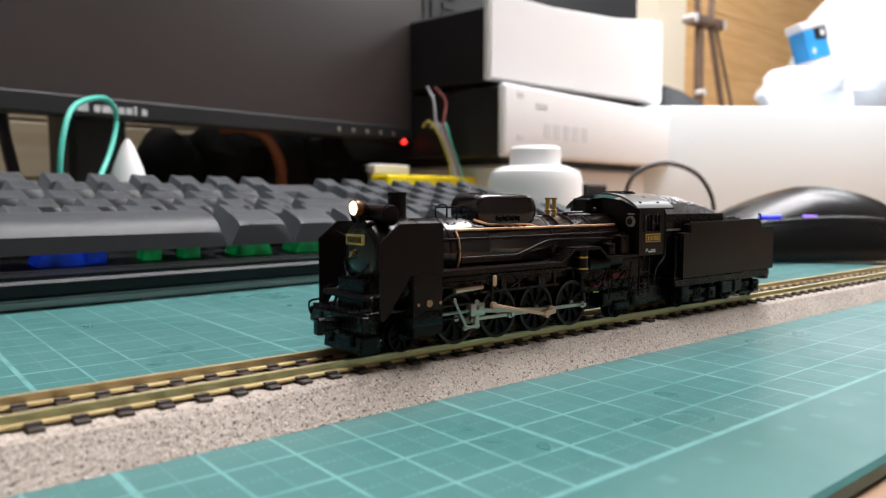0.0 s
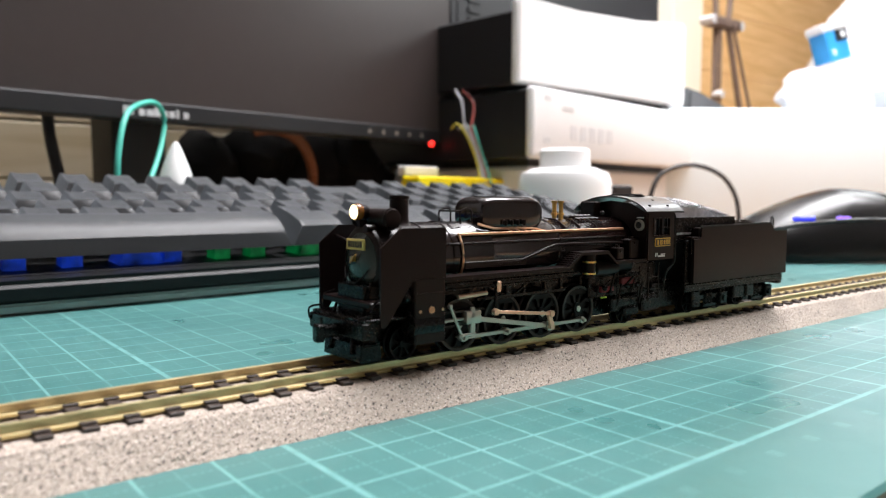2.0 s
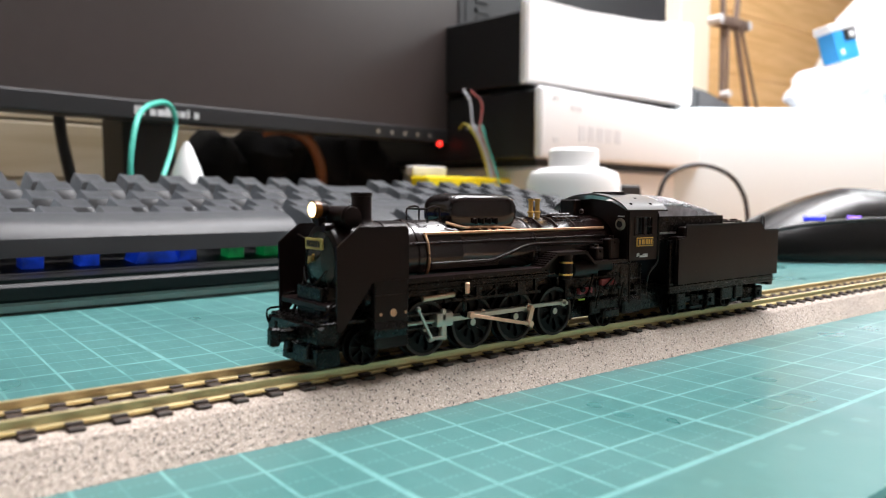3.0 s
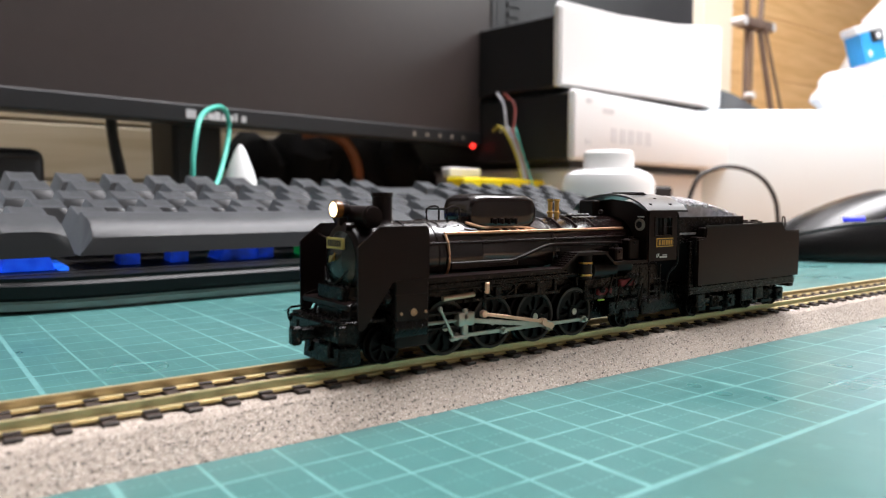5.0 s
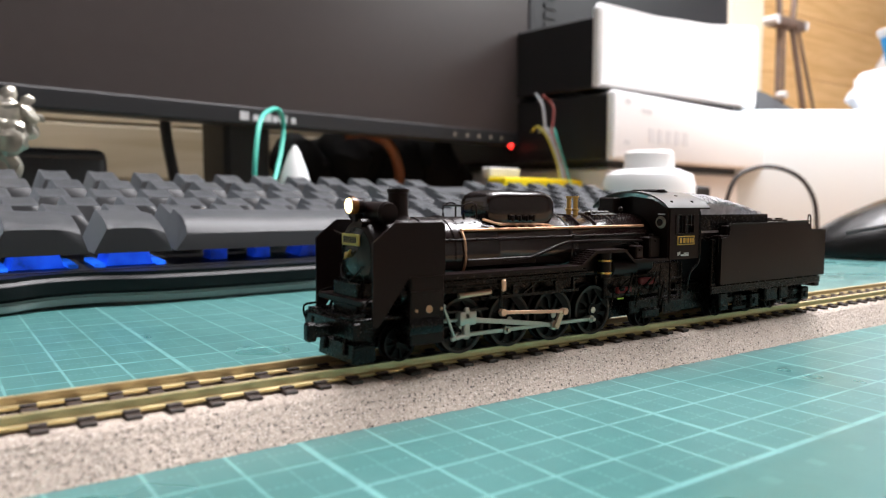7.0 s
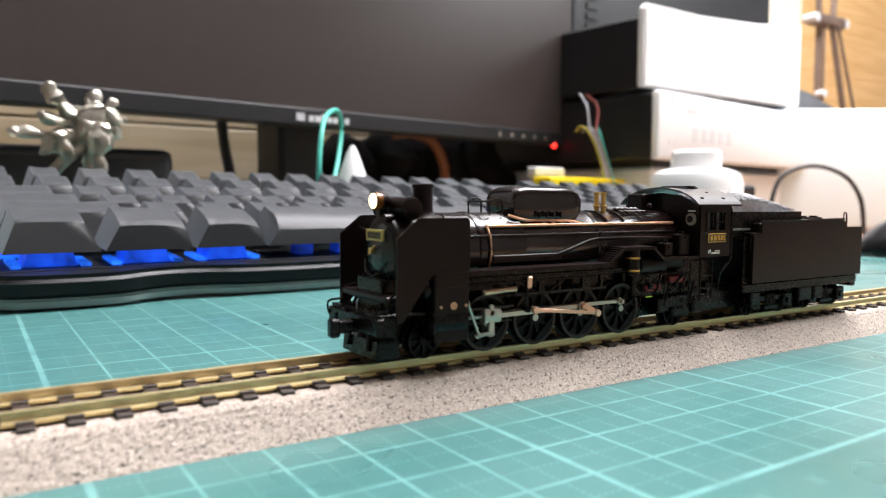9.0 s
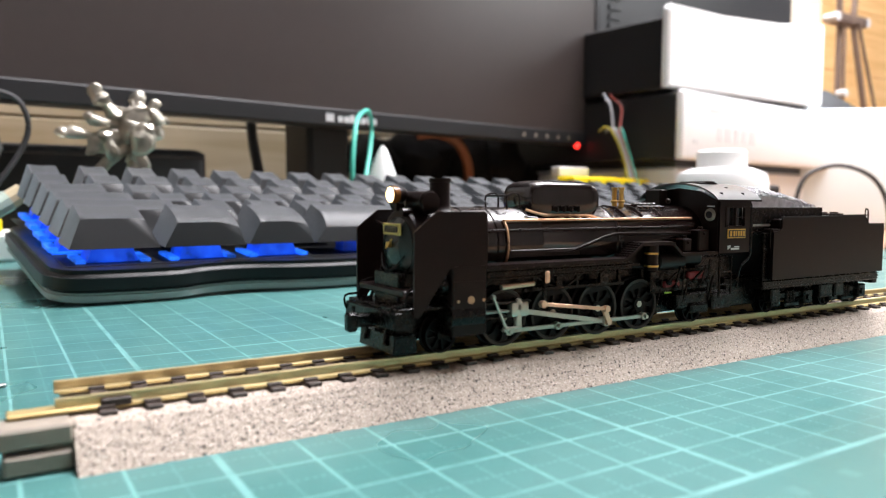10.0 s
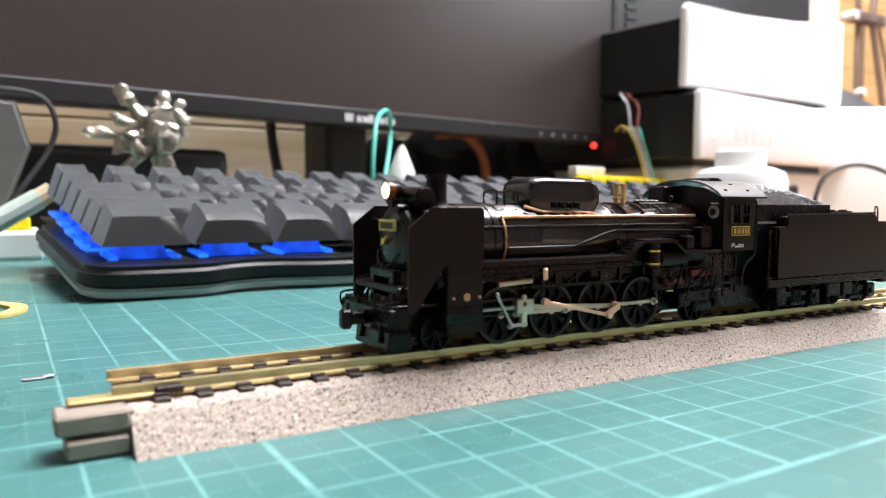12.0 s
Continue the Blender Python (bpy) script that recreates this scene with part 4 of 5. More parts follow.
def tender():
    te = thing("tender", "black model coal tender, coupled behind the locomotive", "tender")
    # flanks step down at the rear
    flank = [(1.22, 1.45), (5.48, 1.45), (5.48, 2.55), (4.86, 2.56), (4.78, 2.6), (4.66, 2.72), (4.56, 2.76), (1.55, 2.73), (1.5, 2.69), (1.48, 2.5), (1.42, 2.46), (1.22, 2.44)]
    for s in (-1, 1):
        f = part("flank", prism(B(), flank, "y", s * 0.93, s * 0.965), BLACK, te)
        bm = tube(B(), [(x, s * 0.955, z) for x, z in ((1.5, 2.5), (1.52, 2.70), (1.58, 2.74), (3, 2.75), (4.56, 2.77), (4.66, 2.73), (4.78, 2.61), (4.86, 2.565), (5.48, 2.56))], 0.018, 6, 3)
        part("edge_bead", bm, BLACK, f)
        bm = B()
        for x in (1.9, 3.4, 4.9):
            for z in (1.7, 2.3):
                rod(bm, (x, s * 0.96, z), (x, s * 0.97, z), 0.012, 6)
        part("rivet", bm, TYRE, f)
        bm = box(B(), 1.05, 1.2, s * 0.78, s * 0.86, 1.3, 2.42, 0.01)
        rod(bm, (1.2, s * 0.9, 2.1), (1.2, s * 0.9, 2.5), 0.02, 6)
        part("entry_post", bm, FRAME, te)
        bm = B()
        for k in range(4):
            box(bm, 0.82 + k * 0.11, 0.88 + k * 0.11, s * 0.745, s * 0.755, 2.44 + 0.02 * (k % 2), 2.455 + 0.02 * (k % 2))
            box(bm, 0.84 + k * 0.11, 0.87 + k * 0.11, s * 0.745, s * 0.755, 2.38, 2.39)
        part("front_rivet", bm, TYRE, te)
    bm = box(B(), 1.24, 5.46, -0.92, 0.92, 1.46, 2.5, 0.02)
    box(bm, 1.5, 4.5, -0.9, 0.9, 2.5, 2.7, 0.02)
    box(bm, 5.44, 5.49, -0.93, 0.93, 1.45, 2.54)
    part("tank", bm, BLACK, te)
    bm = box(B(), 0.78, 3.3, -0.74, -0.7, 2.6, 2.94, 0.008)
    box(bm, 0.78, 3.3, 0.7, 0.74, 2.6, 2.94, 0.008)
    box(bm, 3.27, 3.31, -0.72, 0.72, 2.6, 2.94, 0.008)
    box(bm, 0.78, 0.82, -0.72, 0.72, 2.3, 2.7, 0.008)
    box(bm, 0.8, 1.5, -0.72, 0.72, 2.4, 2.55, 0.01)
    part("coal_bunker", bm, FRAME, te)
    bm = B()
    rng = random.Random(8)
    for i in range(2600):
        x, y = rng.uniform(0.86, 3.15), rng.uniform(-0.68, 0.68)
        top = 2.97 + 0.40 * math.cos((x - 1.3) / 1.7 * 1.5) * (1 - (y / 1.1) ** 2)
        m = Matrix.Translation((x, y, top + rng.uniform(-0.05, 0.01))) @ Euler([rng.uniform(0, 3) for _ in "xyz"]).to_matrix().to_4x4() @ Matrix.Diagonal((rng.uniform(0.018, 0.04), rng.uniform(0.018, 0.04), rng.uniform(0.018, 0.034), 1))
        bmesh.ops.create_icosphere(bm, subdivisions=1, radius=1, matrix=m)
    heap = [(0.84, 2.5), (2.7, 2.5)] + [(2.7 - 1.86 * k / 12, 2.93 + 0.33 * math.cos((2.7 - 1.86 * k / 12 - 1.45) / 1.5 * 1.4)) for k in range(13)]
    prism(bm, heap, "y", -0.45, 0.45)
    box(bm, 0.84, 3.2, -0.69, 0.69, 2.5, 2.9)
    part("coal", bm, COAL, te, "heap of glinting grey-black coal")
    bm = B()
    for x in (3.5, 3.9, 4.35):
        rod(bm, (x, -0.4, 2.76), (x, -0.4, 2.83), 0.09, 12)
    box(bm, 3.0, 4.3, -0.65, -0.55, 2.76, 2.8)
    tube(bm, [(4.95, -0.8, 2.5), (4.95, -0.8, 2.86), (5.02, -0.8, 2.9), (5.07, -0.8, 2.84), (5.08, -0.8, 2.5)], 0.018, 6, 3)
    tube(bm, [(4.95, 0.8, 2.5), (4.95, 0.8, 2.72), (5.05, 0.8, 2.74), (5.1, 0.8, 2.5)], 0.018, 6, 3)
    part("tank_fitting", bm, BLACK, te)
    bm = box(B(), 1.0, 5.42, -0.9, 0.9, 1.25, 1.43, 0.02)
    box(bm, 5.3, 5.5, -0.85, 0.85, 1.15, 1.4, 0.02)
    box(bm, 5.45, 5.85, -0.12, 0.12, 1.1, 1.32, 0.03)
    box(bm, 0.35, 1.4, -0.5, 0.5, 0.9, 1.5, 0.03)
    for z in (1.27, 1.33, 1.39):
        box(bm, 1.0, 5.42, -0.915, -0.9, z, z + 0.025)
    part("underframe", bm, FRAME, te)
    wheels, small = [], None
    for bx in (2.2, 4.35):
        for s in (-1, 1):
            bm = box(B(), bx - 0.85, bx + 0.85, s * 0.64, s * 0.74, 0.98, 1.14, 0.03)
            for dx in (-0.58, 0.58):
                box(bm, bx + dx - 0.15, bx + dx + 0.15, s * 0.66, s * 0.82, 0.84, 1.16, 0.03)
                rod(bm, (bx + dx, s * 0.82, 0.985), (bx + dx, s * 0.85, 0.985), 0.07, 10)
            for k in range(3):
                rod(bm, (bx - 0.1 + 0.1 * k, s * 0.74, 0.9), (bx - 0.1 + 0.1 * k, s * 0.74, 1.15), 0.045, 8)
            box(bm, bx - 0.25, bx + 0.25, s * 0.66, s * 0.8, 0.82, 0.92, 0.02)
            part("bogie_frame", bm, FRAME, te)
            for dx in (-0.58, 0.58):
                if small is None:
                    small = w = part("tender_wheel", spoked_wheel(0.285, 8, "w"), WHEEL, te, "", True)
                    add_spokes(w, 0.285, 8)
                else:
                    w = share("tender_wheel", small, te, (bx + dx, s * 0.52, 0.985))
                    copy_children(small, w)
                wheels.append((w, bx + dx, s))
    for s in (-1, 1):
        for x, w in ((1.35, 0.3), (3.1, 0.5), (3.7, 0.35)):
            part("under_tank", box(B(), x, x + w, s * 0.7, s * 0.88, 0.95, 1.26, 0.03), FRAME, te)
    return te, wheels


# ---- things on the desk ----
def keycap(w, d, h, left, right, dish, drop=0.0, nose=0.0):
    """A key: tapered block with a dished top that falls off to the right by drop; origin at its bottom front left corner."""
    bm = B()
    n = 8
    low = [bm.verts.new(p) for p in ((0, 0, 0), (w, 0, 0), (w, d, 0), (0, d, 0))]
    grid = []
    for j in range(n + 1):
        row = []
        for i in range(n + 1):
            u, v = i / n, j / n
            x = left + (w - left - right) * u
            y = (0.32 if not nose else 0.13) + (d - (0.62 if not nose else 0.43)) * v
            z = h[0] + (h[1] - h[0]) * v - dish * (1 - (2 * u - 1) ** 2) * min(1, v * 2.5)
            z -= nose * max(0, 1 - v / 0.5) ** 2 + 0.03 * max(0, u * 4 - 3) ** 2 + drop * max(0, (u - 0.5) / 0.5) ** 2
            row.append(bm.verts.new((x, y, z)))
        grid.append(row)
    rim = []
    for j in range(n):
        for i in range(n):
            bm.faces.new((grid[j][i], grid[j][i + 1], grid[j + 1][i + 1], grid[j + 1][i]))
    bm.faces.new([low[0], low[1]] + grid[0][::-1])
    bm.faces.new([low[2], low[3]] + grid[n])
    bm.faces.new([low[1], low[2]] + [grid[j][n] for j in range(n, -1, -1)])
    bm.faces.new([low[3], low[0]] + [grid[j][0] for j in range(n + 1)])
    bm.faces.new(low[::-1])
    border = set(grid[0] + grid[n] + [r[0] for r in grid] + [r[n] for r in grid])
    for e in bm.edges:
        a, b = e.verts
        if a in border and b in border and max(len(f.verts) for f in e.link_faces) > 4:
            rim.append(e)
    bmesh.ops.bevel(bm, geom=rim, offset=0.05, segments=2, affect="EDGES", profile=0.6)
    return bm


def rounded(outline, cuts=3):
    """Cuts an outline's corners again and again into smooth bends."""
    for _ in range(cuts):
        out = []
        for (a, b), (c, d) in zip(outline, outline[1:] + outline[:1]):
            out += [(a * 0.75 + c * 0.25, b * 0.75 + d * 0.25), (a * 0.25 + c * 0.75, b * 0.25 + d * 0.75)]
        outline = out
    return outline


def keyboard():
    kb = thing("keyboard", "dark grey gaming keyboard with blue and green backlight, on the mat", "keyboard")
    pivot, slope = Vector((-15.3 * CM, 17.3 * CM, 0)), Euler((radians(4.9), 0, radians(4.6)))
    kb.rotation_euler = slope
    kb.location = pivot - slope.to_matrix() @ pivot
    # body with a wavy front lip
    L, R, Y0, Y1 = -15.9, 29.0, 17.3, 31.2
    front = [(L + 0.1, Y0 + 0.9), (L + 0.4, Y0 + 0.4), (L + 1.0, Y0 + 0.12), (-13.2, Y0), (-12.2, Y0 + 0.05), (-11.4, Y0 + 0.45), (-10.0, Y0 + 0.55), (-8.5, Y0 + 0.12), (-6, Y0), (8, Y0), (R - 1, Y0 + 0.1), (R, Y0 + 0.8)]
    back = [(R, Y1), (L + 0.1, Y1), (L + 0.05, Y0 + 6), (L, Y0 + 1.3)]
    outline = rounded(front + back)
    base = prism(B(), [(x * 0.995, y + 0.1) for x, y in outline], "z", 0.05, 0.32, 0.06)
    part("base", base, KB_BASE, kb, "grey-green lower shell", True)
    part("body", prism(B(), outline, "z", 0.24, 0.98, 0.2), KB_BODY, kb, "black upper shell with rounded lip", True)
    pitch = 1.9
    rows = [
        (0, [-15.25, -12.6, -9.9, -7.45, 3.4, 6.0, 8.4, 10.8, 13.2]),
        (1, [-15.25, -11.0] + [-11.0 + pitch * i for i in range(1, 11)] + [13.2]),
        (2, [-15.25, -11.9] + [-11.9 + pitch * i for i in range(1, 12)] + [13.2]),
        (3, [-15.25, -12.4] + [-12.4 + pitch * i for i in range(1, 13)] + [13.2]),
        (4, [-15.25] + [-15.25 + pitch * i for i in range(1, 14)] + [13.2]),
        (5, [-15.25, -13.35] + [-11.5 + pitch * i for i in range(0, 13)]),
    ]
    pads = [14.0 + pitch * i for i in range(8)]
    shapes = {}
    for r, edges in rows:
        y = 18.35 + r * pitch
        zb = 1.46 + r * 0.12
        tops = ((0.86, 1.2), (0.8, 1.08), (0.8, 1.04), (0.82, 1.08), (0.88, 1.18), (0.96, 1.3))[r]
        spans = list(zip(edges, edges[1:])) + list(zip(pads, pads[1:]))
        for i, (a, b) in enumerate(spans):
            w = round(b - a - 0.12, 2)
            if w < 0.8:
                continue
            key = (w, r, i == 0, r == 0 and 0 < i < 3)
            if key not in shapes:
                ob = shapes[key] = part("key", keycap(w, pitch - 0.12, tops, *((0.42, 0.2) if r == 0 and i else (0.36, 0.4)), 0.06, 0.12 if r == 0 and 0 < i < 3 else 0.0, 0.34 if w > 8 else (0.12 if r == 0 and i else 0.0)), KEYCAP, kb, "", True, at=(a + 0.06, y, zb))
            else:
                share("key", shapes[key], kb, (a + 0.06, y, zb))
            if r == 0 or (i == 0 and r < 5):
                # lit switch housing below the key
                mid, glow = (a + b) / 2 if r == 0 else a + 0.9, KB_BLUE if a < -0.5 and not (-7.5 <= a < 3) else KB_BLUE_DIM
                if a > 2 and a < 10:
                    glow = KB_GREEN
                bm = prism(B(), [(mid - 0.75, zb - 0.55), (mid + 0.75, zb - 0.55), (mid + 0.52, zb + 0.1), (mid - 0.52, zb + 0.1)], "y", y + 0.45, y + 1.5)
                sw = part("switch", bm, KB_MID if glow is KB_BLUE else glow, kb, "lit translucent switch housing")
                if glow is KB_BLUE:
                    bm = B()
                    for e in (-1, 1):
                        box(bm, mid + e * 0.78, mid + e * 1.04, y + 0.25, y + 1.6, zb - 0.5, zb - 0.36)
                    part("housing_edge", bm, KB_BLUE, sw, "lit housing feet")
                bm = box(B(), mid - 0.95, mid + 0.95, y + 0.2, y + 1.7, zb - 0.56, zb - 0.505)
                part("light_plate", bm, KB_BLUE if glow is KB_BLUE else glow, kb)
    for x in (-6.0, -4.4, -1.2, 0.6, 2.0):
        bm = box(B(), x, x + 0.6, 19.0, 19.6, 0.98, 1.55)
        part("stabiliser", bm, KB_BLUE_DIM if x < 0 else KB_GREEN, kb)
    bm = box(B(), -15.3, 28.5, 18.2, 30.6, 0.97, 1.0)
    part("plate", bm, BLACK_PLASTIC, kb)
    for x in (-13.0, 26.0):
        part("foot", box(B(), x, x + 3, 30.0, 30.8, -1.12, 0.1, 0.1), BLACK_PLASTIC, kb)
    return kb


def monitor():
    mo = thing("monitor", "large black computer monitor, switched off, on a stand", "monitor", at=(6.9, 46.9, 0), turn=11.3)
    mo.rotation_euler[1] = radians(-0.5)
    part("screen", box(B(), -31.6, 31.9, 0.15, 0.5, 9.85, 44), SCREEN, mo, "dark matt screen")
    bm = box(B(), -32.6, 32.9, 0.0, 2.2, 8.55, 9.85, 0.12, 2)
    box(bm, -32.6, -31.6, 0.0, 2.2, 9.86, 45.4, 0.1)
    box(bm, 31.9, 32.9, 0.0, 2.2, 9.86, 45.4, 0.1)
    box(bm, -31.6, 31.9, 0.0, 2.2, 44.0, 45.4, 0.1)
    bz = part("bezel", bm, BEZEL, mo)
    part("back_shell", box(B(), -32.4, 32.7, 2.21, 5.0, 8.8, 45.2, 0.8, 3), BLACK_PLASTIC, mo)
    # maker's mark as plain bars
    bm = B()
    for i, (w, h) in enumerate(((0.62, 0.6), (0.22, 0.6), (0.5, 0.45), (0.6, 0.45), (0.5, 0.62), (0.5, 0.45), (0.5, 0.45), (0.22, 0.6), (0.45, 0.45))):
        x = -2.35 + i * 0.55
        box(bm, x, x + w * 0.86, -0.03, 0.02, 8.85, 8.85 + h)
    part("mark", bm, GREY_PRINT, bz, "pale maker's mark")
    bm = B()
    for i in range(5):
        rod(bm, (20.4 + i * 1.75, -0.04, 9.15), (20.4 + i * 1.75, 0.05, 9.15), 0.2, 12)
    part("button", bm, JOINT, bz)
    part("power_light", ball(B(), (29.0, 0.1, 8.45), 0.3, seg=12), LED_RED, bz, "red power light")
    part("neck", box(B(), -0.6, 3.6, 5.0, 9.0, 0.9, 30, 0.4), BLACK_PLASTIC, mo)
    part("foot", box(B(), -11, 12, 0.5, 18, -0.3, 0.9, 0.4), BLACK_PLASTIC, mo)


def stack_right():
    """Tower, white boxes, foam block, bag and lamp arm at the right-hand end of the desk."""
    tw = thing("computer_tower", "black computer tower case standing beside the monitor", "computer")
    part("case", box(B(), 41, 79, 58, 98, -0.3, 64, 0.5), BLACK_PLASTIC, tw)
    part("front_panel", box(B(), 41.6, 78.4, 56.8, 58, 0.5, 63.4, 0.4), BEZEL, tw)
    bm = B()
    for i in range(9):
        box(bm, 43.4, 45.2, 56.6, 56.9, 17 + i * 1.1, 17.6 + i * 1.1)
    part("vent_slot", bm, BEZEL, tw)
    part("drive_bay", box(B(), 42.2, 60.8, 56.5, 56.9, 12.2, 16.0, 0.2), BLACK_PLASTIC, tw)
    part("drive_bay", box(B(), 42.2, 60.8, 56.5, 56.9, 30, 36.0, 0.2), BEZEL, tw)
    stand = thing("pale_box", "plain white cardboard box under the white-fronted devices", "box", at=(38.5, 42.5, 0), turn=8)
    part("body", box(B(), 0.6, 28, 0.2, 20, -0.3, 6.3, 0.3), CARDBOARD_WHITE, stand)
    # black slab stands in for the shaded gap under the lower device
    part("lid_edge", box(B(), 0.9, 27.7, 0.6, 19.8, 6.3, 6.9), BLACK_PLASTIC, stand)
    lower = thing("lower_device", "stacked black device with a white printed front panel", "device", "stacked devices", at=(37.6, 41.0, 0), turn=7.5)
    part("front_panel", box(B(), 0, 32, 0, 0.9, 6.92, 13.35, 0.35, 3), CARDBOARD_WHITE, lower, "white front panel", True)
    part("case", box(B(), 0.4, 31.6, 0.92, 26, 6.95, 13.2, 0.2), BLACK_PLASTIC, lower)
    for i in range(5):
        part("print_bar", box(B(), 6 + i * 1.6, 7 + i * 1.6, -0.03, 0.02, 8.8, 10.2), PRINT_GREY, lower)
    for x, z in ((1.8, 12.2), (4.6, 11.5), (1.8, 8.4), (5.5, 11.5)):
        part("print_bar", box(B(), x, x + 0.9, -0.03, 0.02, z, z + 0.45), PRINT_GREY, lower)
    upper = thing("upper_device", "black device with plain white front, topping the stack", "device", "stacked devices", at=(37.3, 42.6, 0), turn=8.0)
    sheet = [(0, 13.75), (33, 14.6), (33.3, 15.2), (33.3, 24.2), (32.8, 24.6), (22, 23.0), (10, 21.9), (0.4, 21.5), (0, 21.0)]
    part("front_panel", prism(B(), sheet, "y", 0, 0.9, 0.2), CARDBOARD_WHITE, upper, "white front panel", True)
    part("case", box(B(), 0.4, 30.6, 0.92, 26, 13.7, 20.4, 0.2), BLACK_PLASTIC, upper)
    for x in (2, 28):
        part("rubber_foot", box(B(), x, x + 1.5, 4, 6, 13.2, 13.75), BLACK_PLASTIC, upper)
    fo = thing("foam_block", "long cream-white foam packing block", "foam block", at=(60, 52, 0), turn=-38)
    part("body", box(B(), 0, 62, 0, 24, -0.3, 14.2, 0.6, 3), FOAM, fo, "", True)
    # white bottle with shoulder and cap
    bo = thing("white_bottle", "squat white plastic bottle with a wide cap", "bottle", at=(34.1, 34.0, 0))
    part("body", lathe(B(), [(0.02, 3.4), (0.3, 3.65), (4.6, 3.65), (5.3, 3.4), (5.7, 2.4)], "z", 40), PLASTIC_WHITE, bo, "", True)
    part("cap", lathe(B(), [(5.7, 1.9), (5.8, 2.0), (7.0, 1.95), (7.2, 1.75)], "z", 36), PLASTIC_WHITE, bo, "", True)
    tagged(part("black_cable", tube(B(), [(49.8, 37.4, 0.0), (49.8, 37.3, 3.0), (50.8, 36.8, 5.6), (53.4, 35.4, 6.6), (55.8, 33.6, 5.7), (56.8, 32.4, 3.4), (57.0, 32.0, -0.05)], 0.22, 10, 8), CABLE, smooth=True), "looped black cable on the desk", "cable")
    ad = thing("black_adapter", "small black plug block behind the bottle", "adapter", at=(44.6, 37.5, 0))
    part("body", box(B(), 0, 3.0, 0, 3, -0.3, 4.6, 0.2), BLACK_PLASTIC, ad)
    # yellow terminal block with wires
    ye = thing("yellow_block", "bright yellow plastic connector block with thin wires", "connector block", at=(27.6, 44.5, 0), turn=7)
    part("body", box(B(), 0.0, 11.5, 0, 2.2, 3.4, 5.2, 0.15), YELLOW, ye)
    for x in (2.2, 6.2):
        part("rib", box(B(), x, x + 0.3, -0.06, 0, 3.5, 5.1), YELLOW, ye)
    part("stand", box(B(), 0.5, 11, 0.2, 2, -0.3, 3.4, 0.1), BLACK_PLASTIC, ye)
    part("white_strip", box(B(), 0.6, 4.8, 2.4, 3.4, 5.3, 6.15, 0.1), PRINT_GREY, ye)
    for i, (m, c) in enumerate(((WIRE_YELLOW, "yellow"), (WIRE_GREY, "grey"), (WIRE_GREY, "white"), (WIRE_RED, "dark red"), (WIRE_GREEN, "green"))):
        o = i * 0.45
        pts = [(35.6 + o * 0.7, 45.6, 4.6), (35.6 + o * 0.55, 46.2, 6.6), (34.8 + o * 0.6, 46.4, 8.6), (34.2 + o * 0.9, 46.8, 9.8), (34.2 + o * (1.1 if i not in (1, 3) else 1.6), 47.6, 10.2 if i not in (1, 3) else 12.2), (34.8 + o, 49, 9.9 if i not in (1, 3) else 13.6)]
        tagged(part("thin_wire", tube(B(), pts, 0.13, 8, 6), m, smooth=True), c + " insulated wire rising from the yellow block", "wire", "wires by the tower")
    tagged(part("thin_wire", tube(B(), [(39.2, 52, 12.5), (40.6, 54, 15.5), (42.5, 55.5, 18.2), (43.4, 56, 19.4)], 0.3, 8, 5), WIRE_RED, smooth=True), "dark red insulated wire in front of the tower", "wire", "wires by the tower")
    # folding lamp arm before the wooden wall
    la = thing("lamp_arm", "brown metal spring arm of a desk lamp", "lamp", at=(9, 0, 0))
    for a, b, c in (((127.4, 84, 52), (128.2, 84, 41), (128.6, 84, 12)), ((132.6, 83, 52), (131.4, 83, 41), (141.0, 83, 12))):
        bm = rod(B(), a, b, 0.65, 10)
        rod(bm, b, c, 0.65, 10)
        rod(bm, (b[0], b[1] - 1.2, b[2]), (c[0], c[1] - 1.2, c[2] + 8), 0.35, 8)
        part("strut", bm, ARM_METAL, la)
    part("cross_bar", box(B(), 124.5, 136.0, 82, 85, 40.2, 42.6, 0.6, 2), ARM_METAL, la)
    for x in (124.6, 135.6):
        part("joint_knob", rod(B(), (x, 82, 41.4), (x, 85, 41.4), 0.95, 16), PRINT_GREY, la, "pale round joint knob")
    for x, z in ((128.4, 26), (139.2, 22)):
        part("joint_knob", rod(B(), (x, 82, z), (x, 84, z), 0.8, 12), PRINT_GREY, la)
    part("bracket", box(B(), 125, 136, 80, 87, 11, 14.5, 0.5), ARM_METAL, la)
    part("base", box(B(), 118, 140, 78, 92, -0.3, 11, 0.5), BLACK_PLASTIC, la)
    # crumpled bag over a heap
    bg = thing("plastic_bag", "crumpled white plastic bag with a blue label", "bag", at=(121, 50, 14.2))
    def crumple(bm, c, size, lean):
        ball(bm, c, 1.0, size, 48)
        for v in bm.verts:
            v.co += noise.noise_vector(v.co * 0.11) * 2.6 + noise.noise_vector(v.co * 0.3) * 1.3 + noise.noise_vector(v.co * 0.8) * 0.4
            v.co.x += (v.co.z - c[2]) * lean
            v.co.z = max(v.co.z, 0.05)
        return bm
    part("film", crumple(B(), (16, -2, 12), (19, 13, 21), 0.42), FILM, bg, "", True)
    part("loose_fold", crumple(B(), (-13, -3, 3.5), (9.5, 6, 6.2), 0.3), FILM, bg, "crumpled loose fold of white film", True)
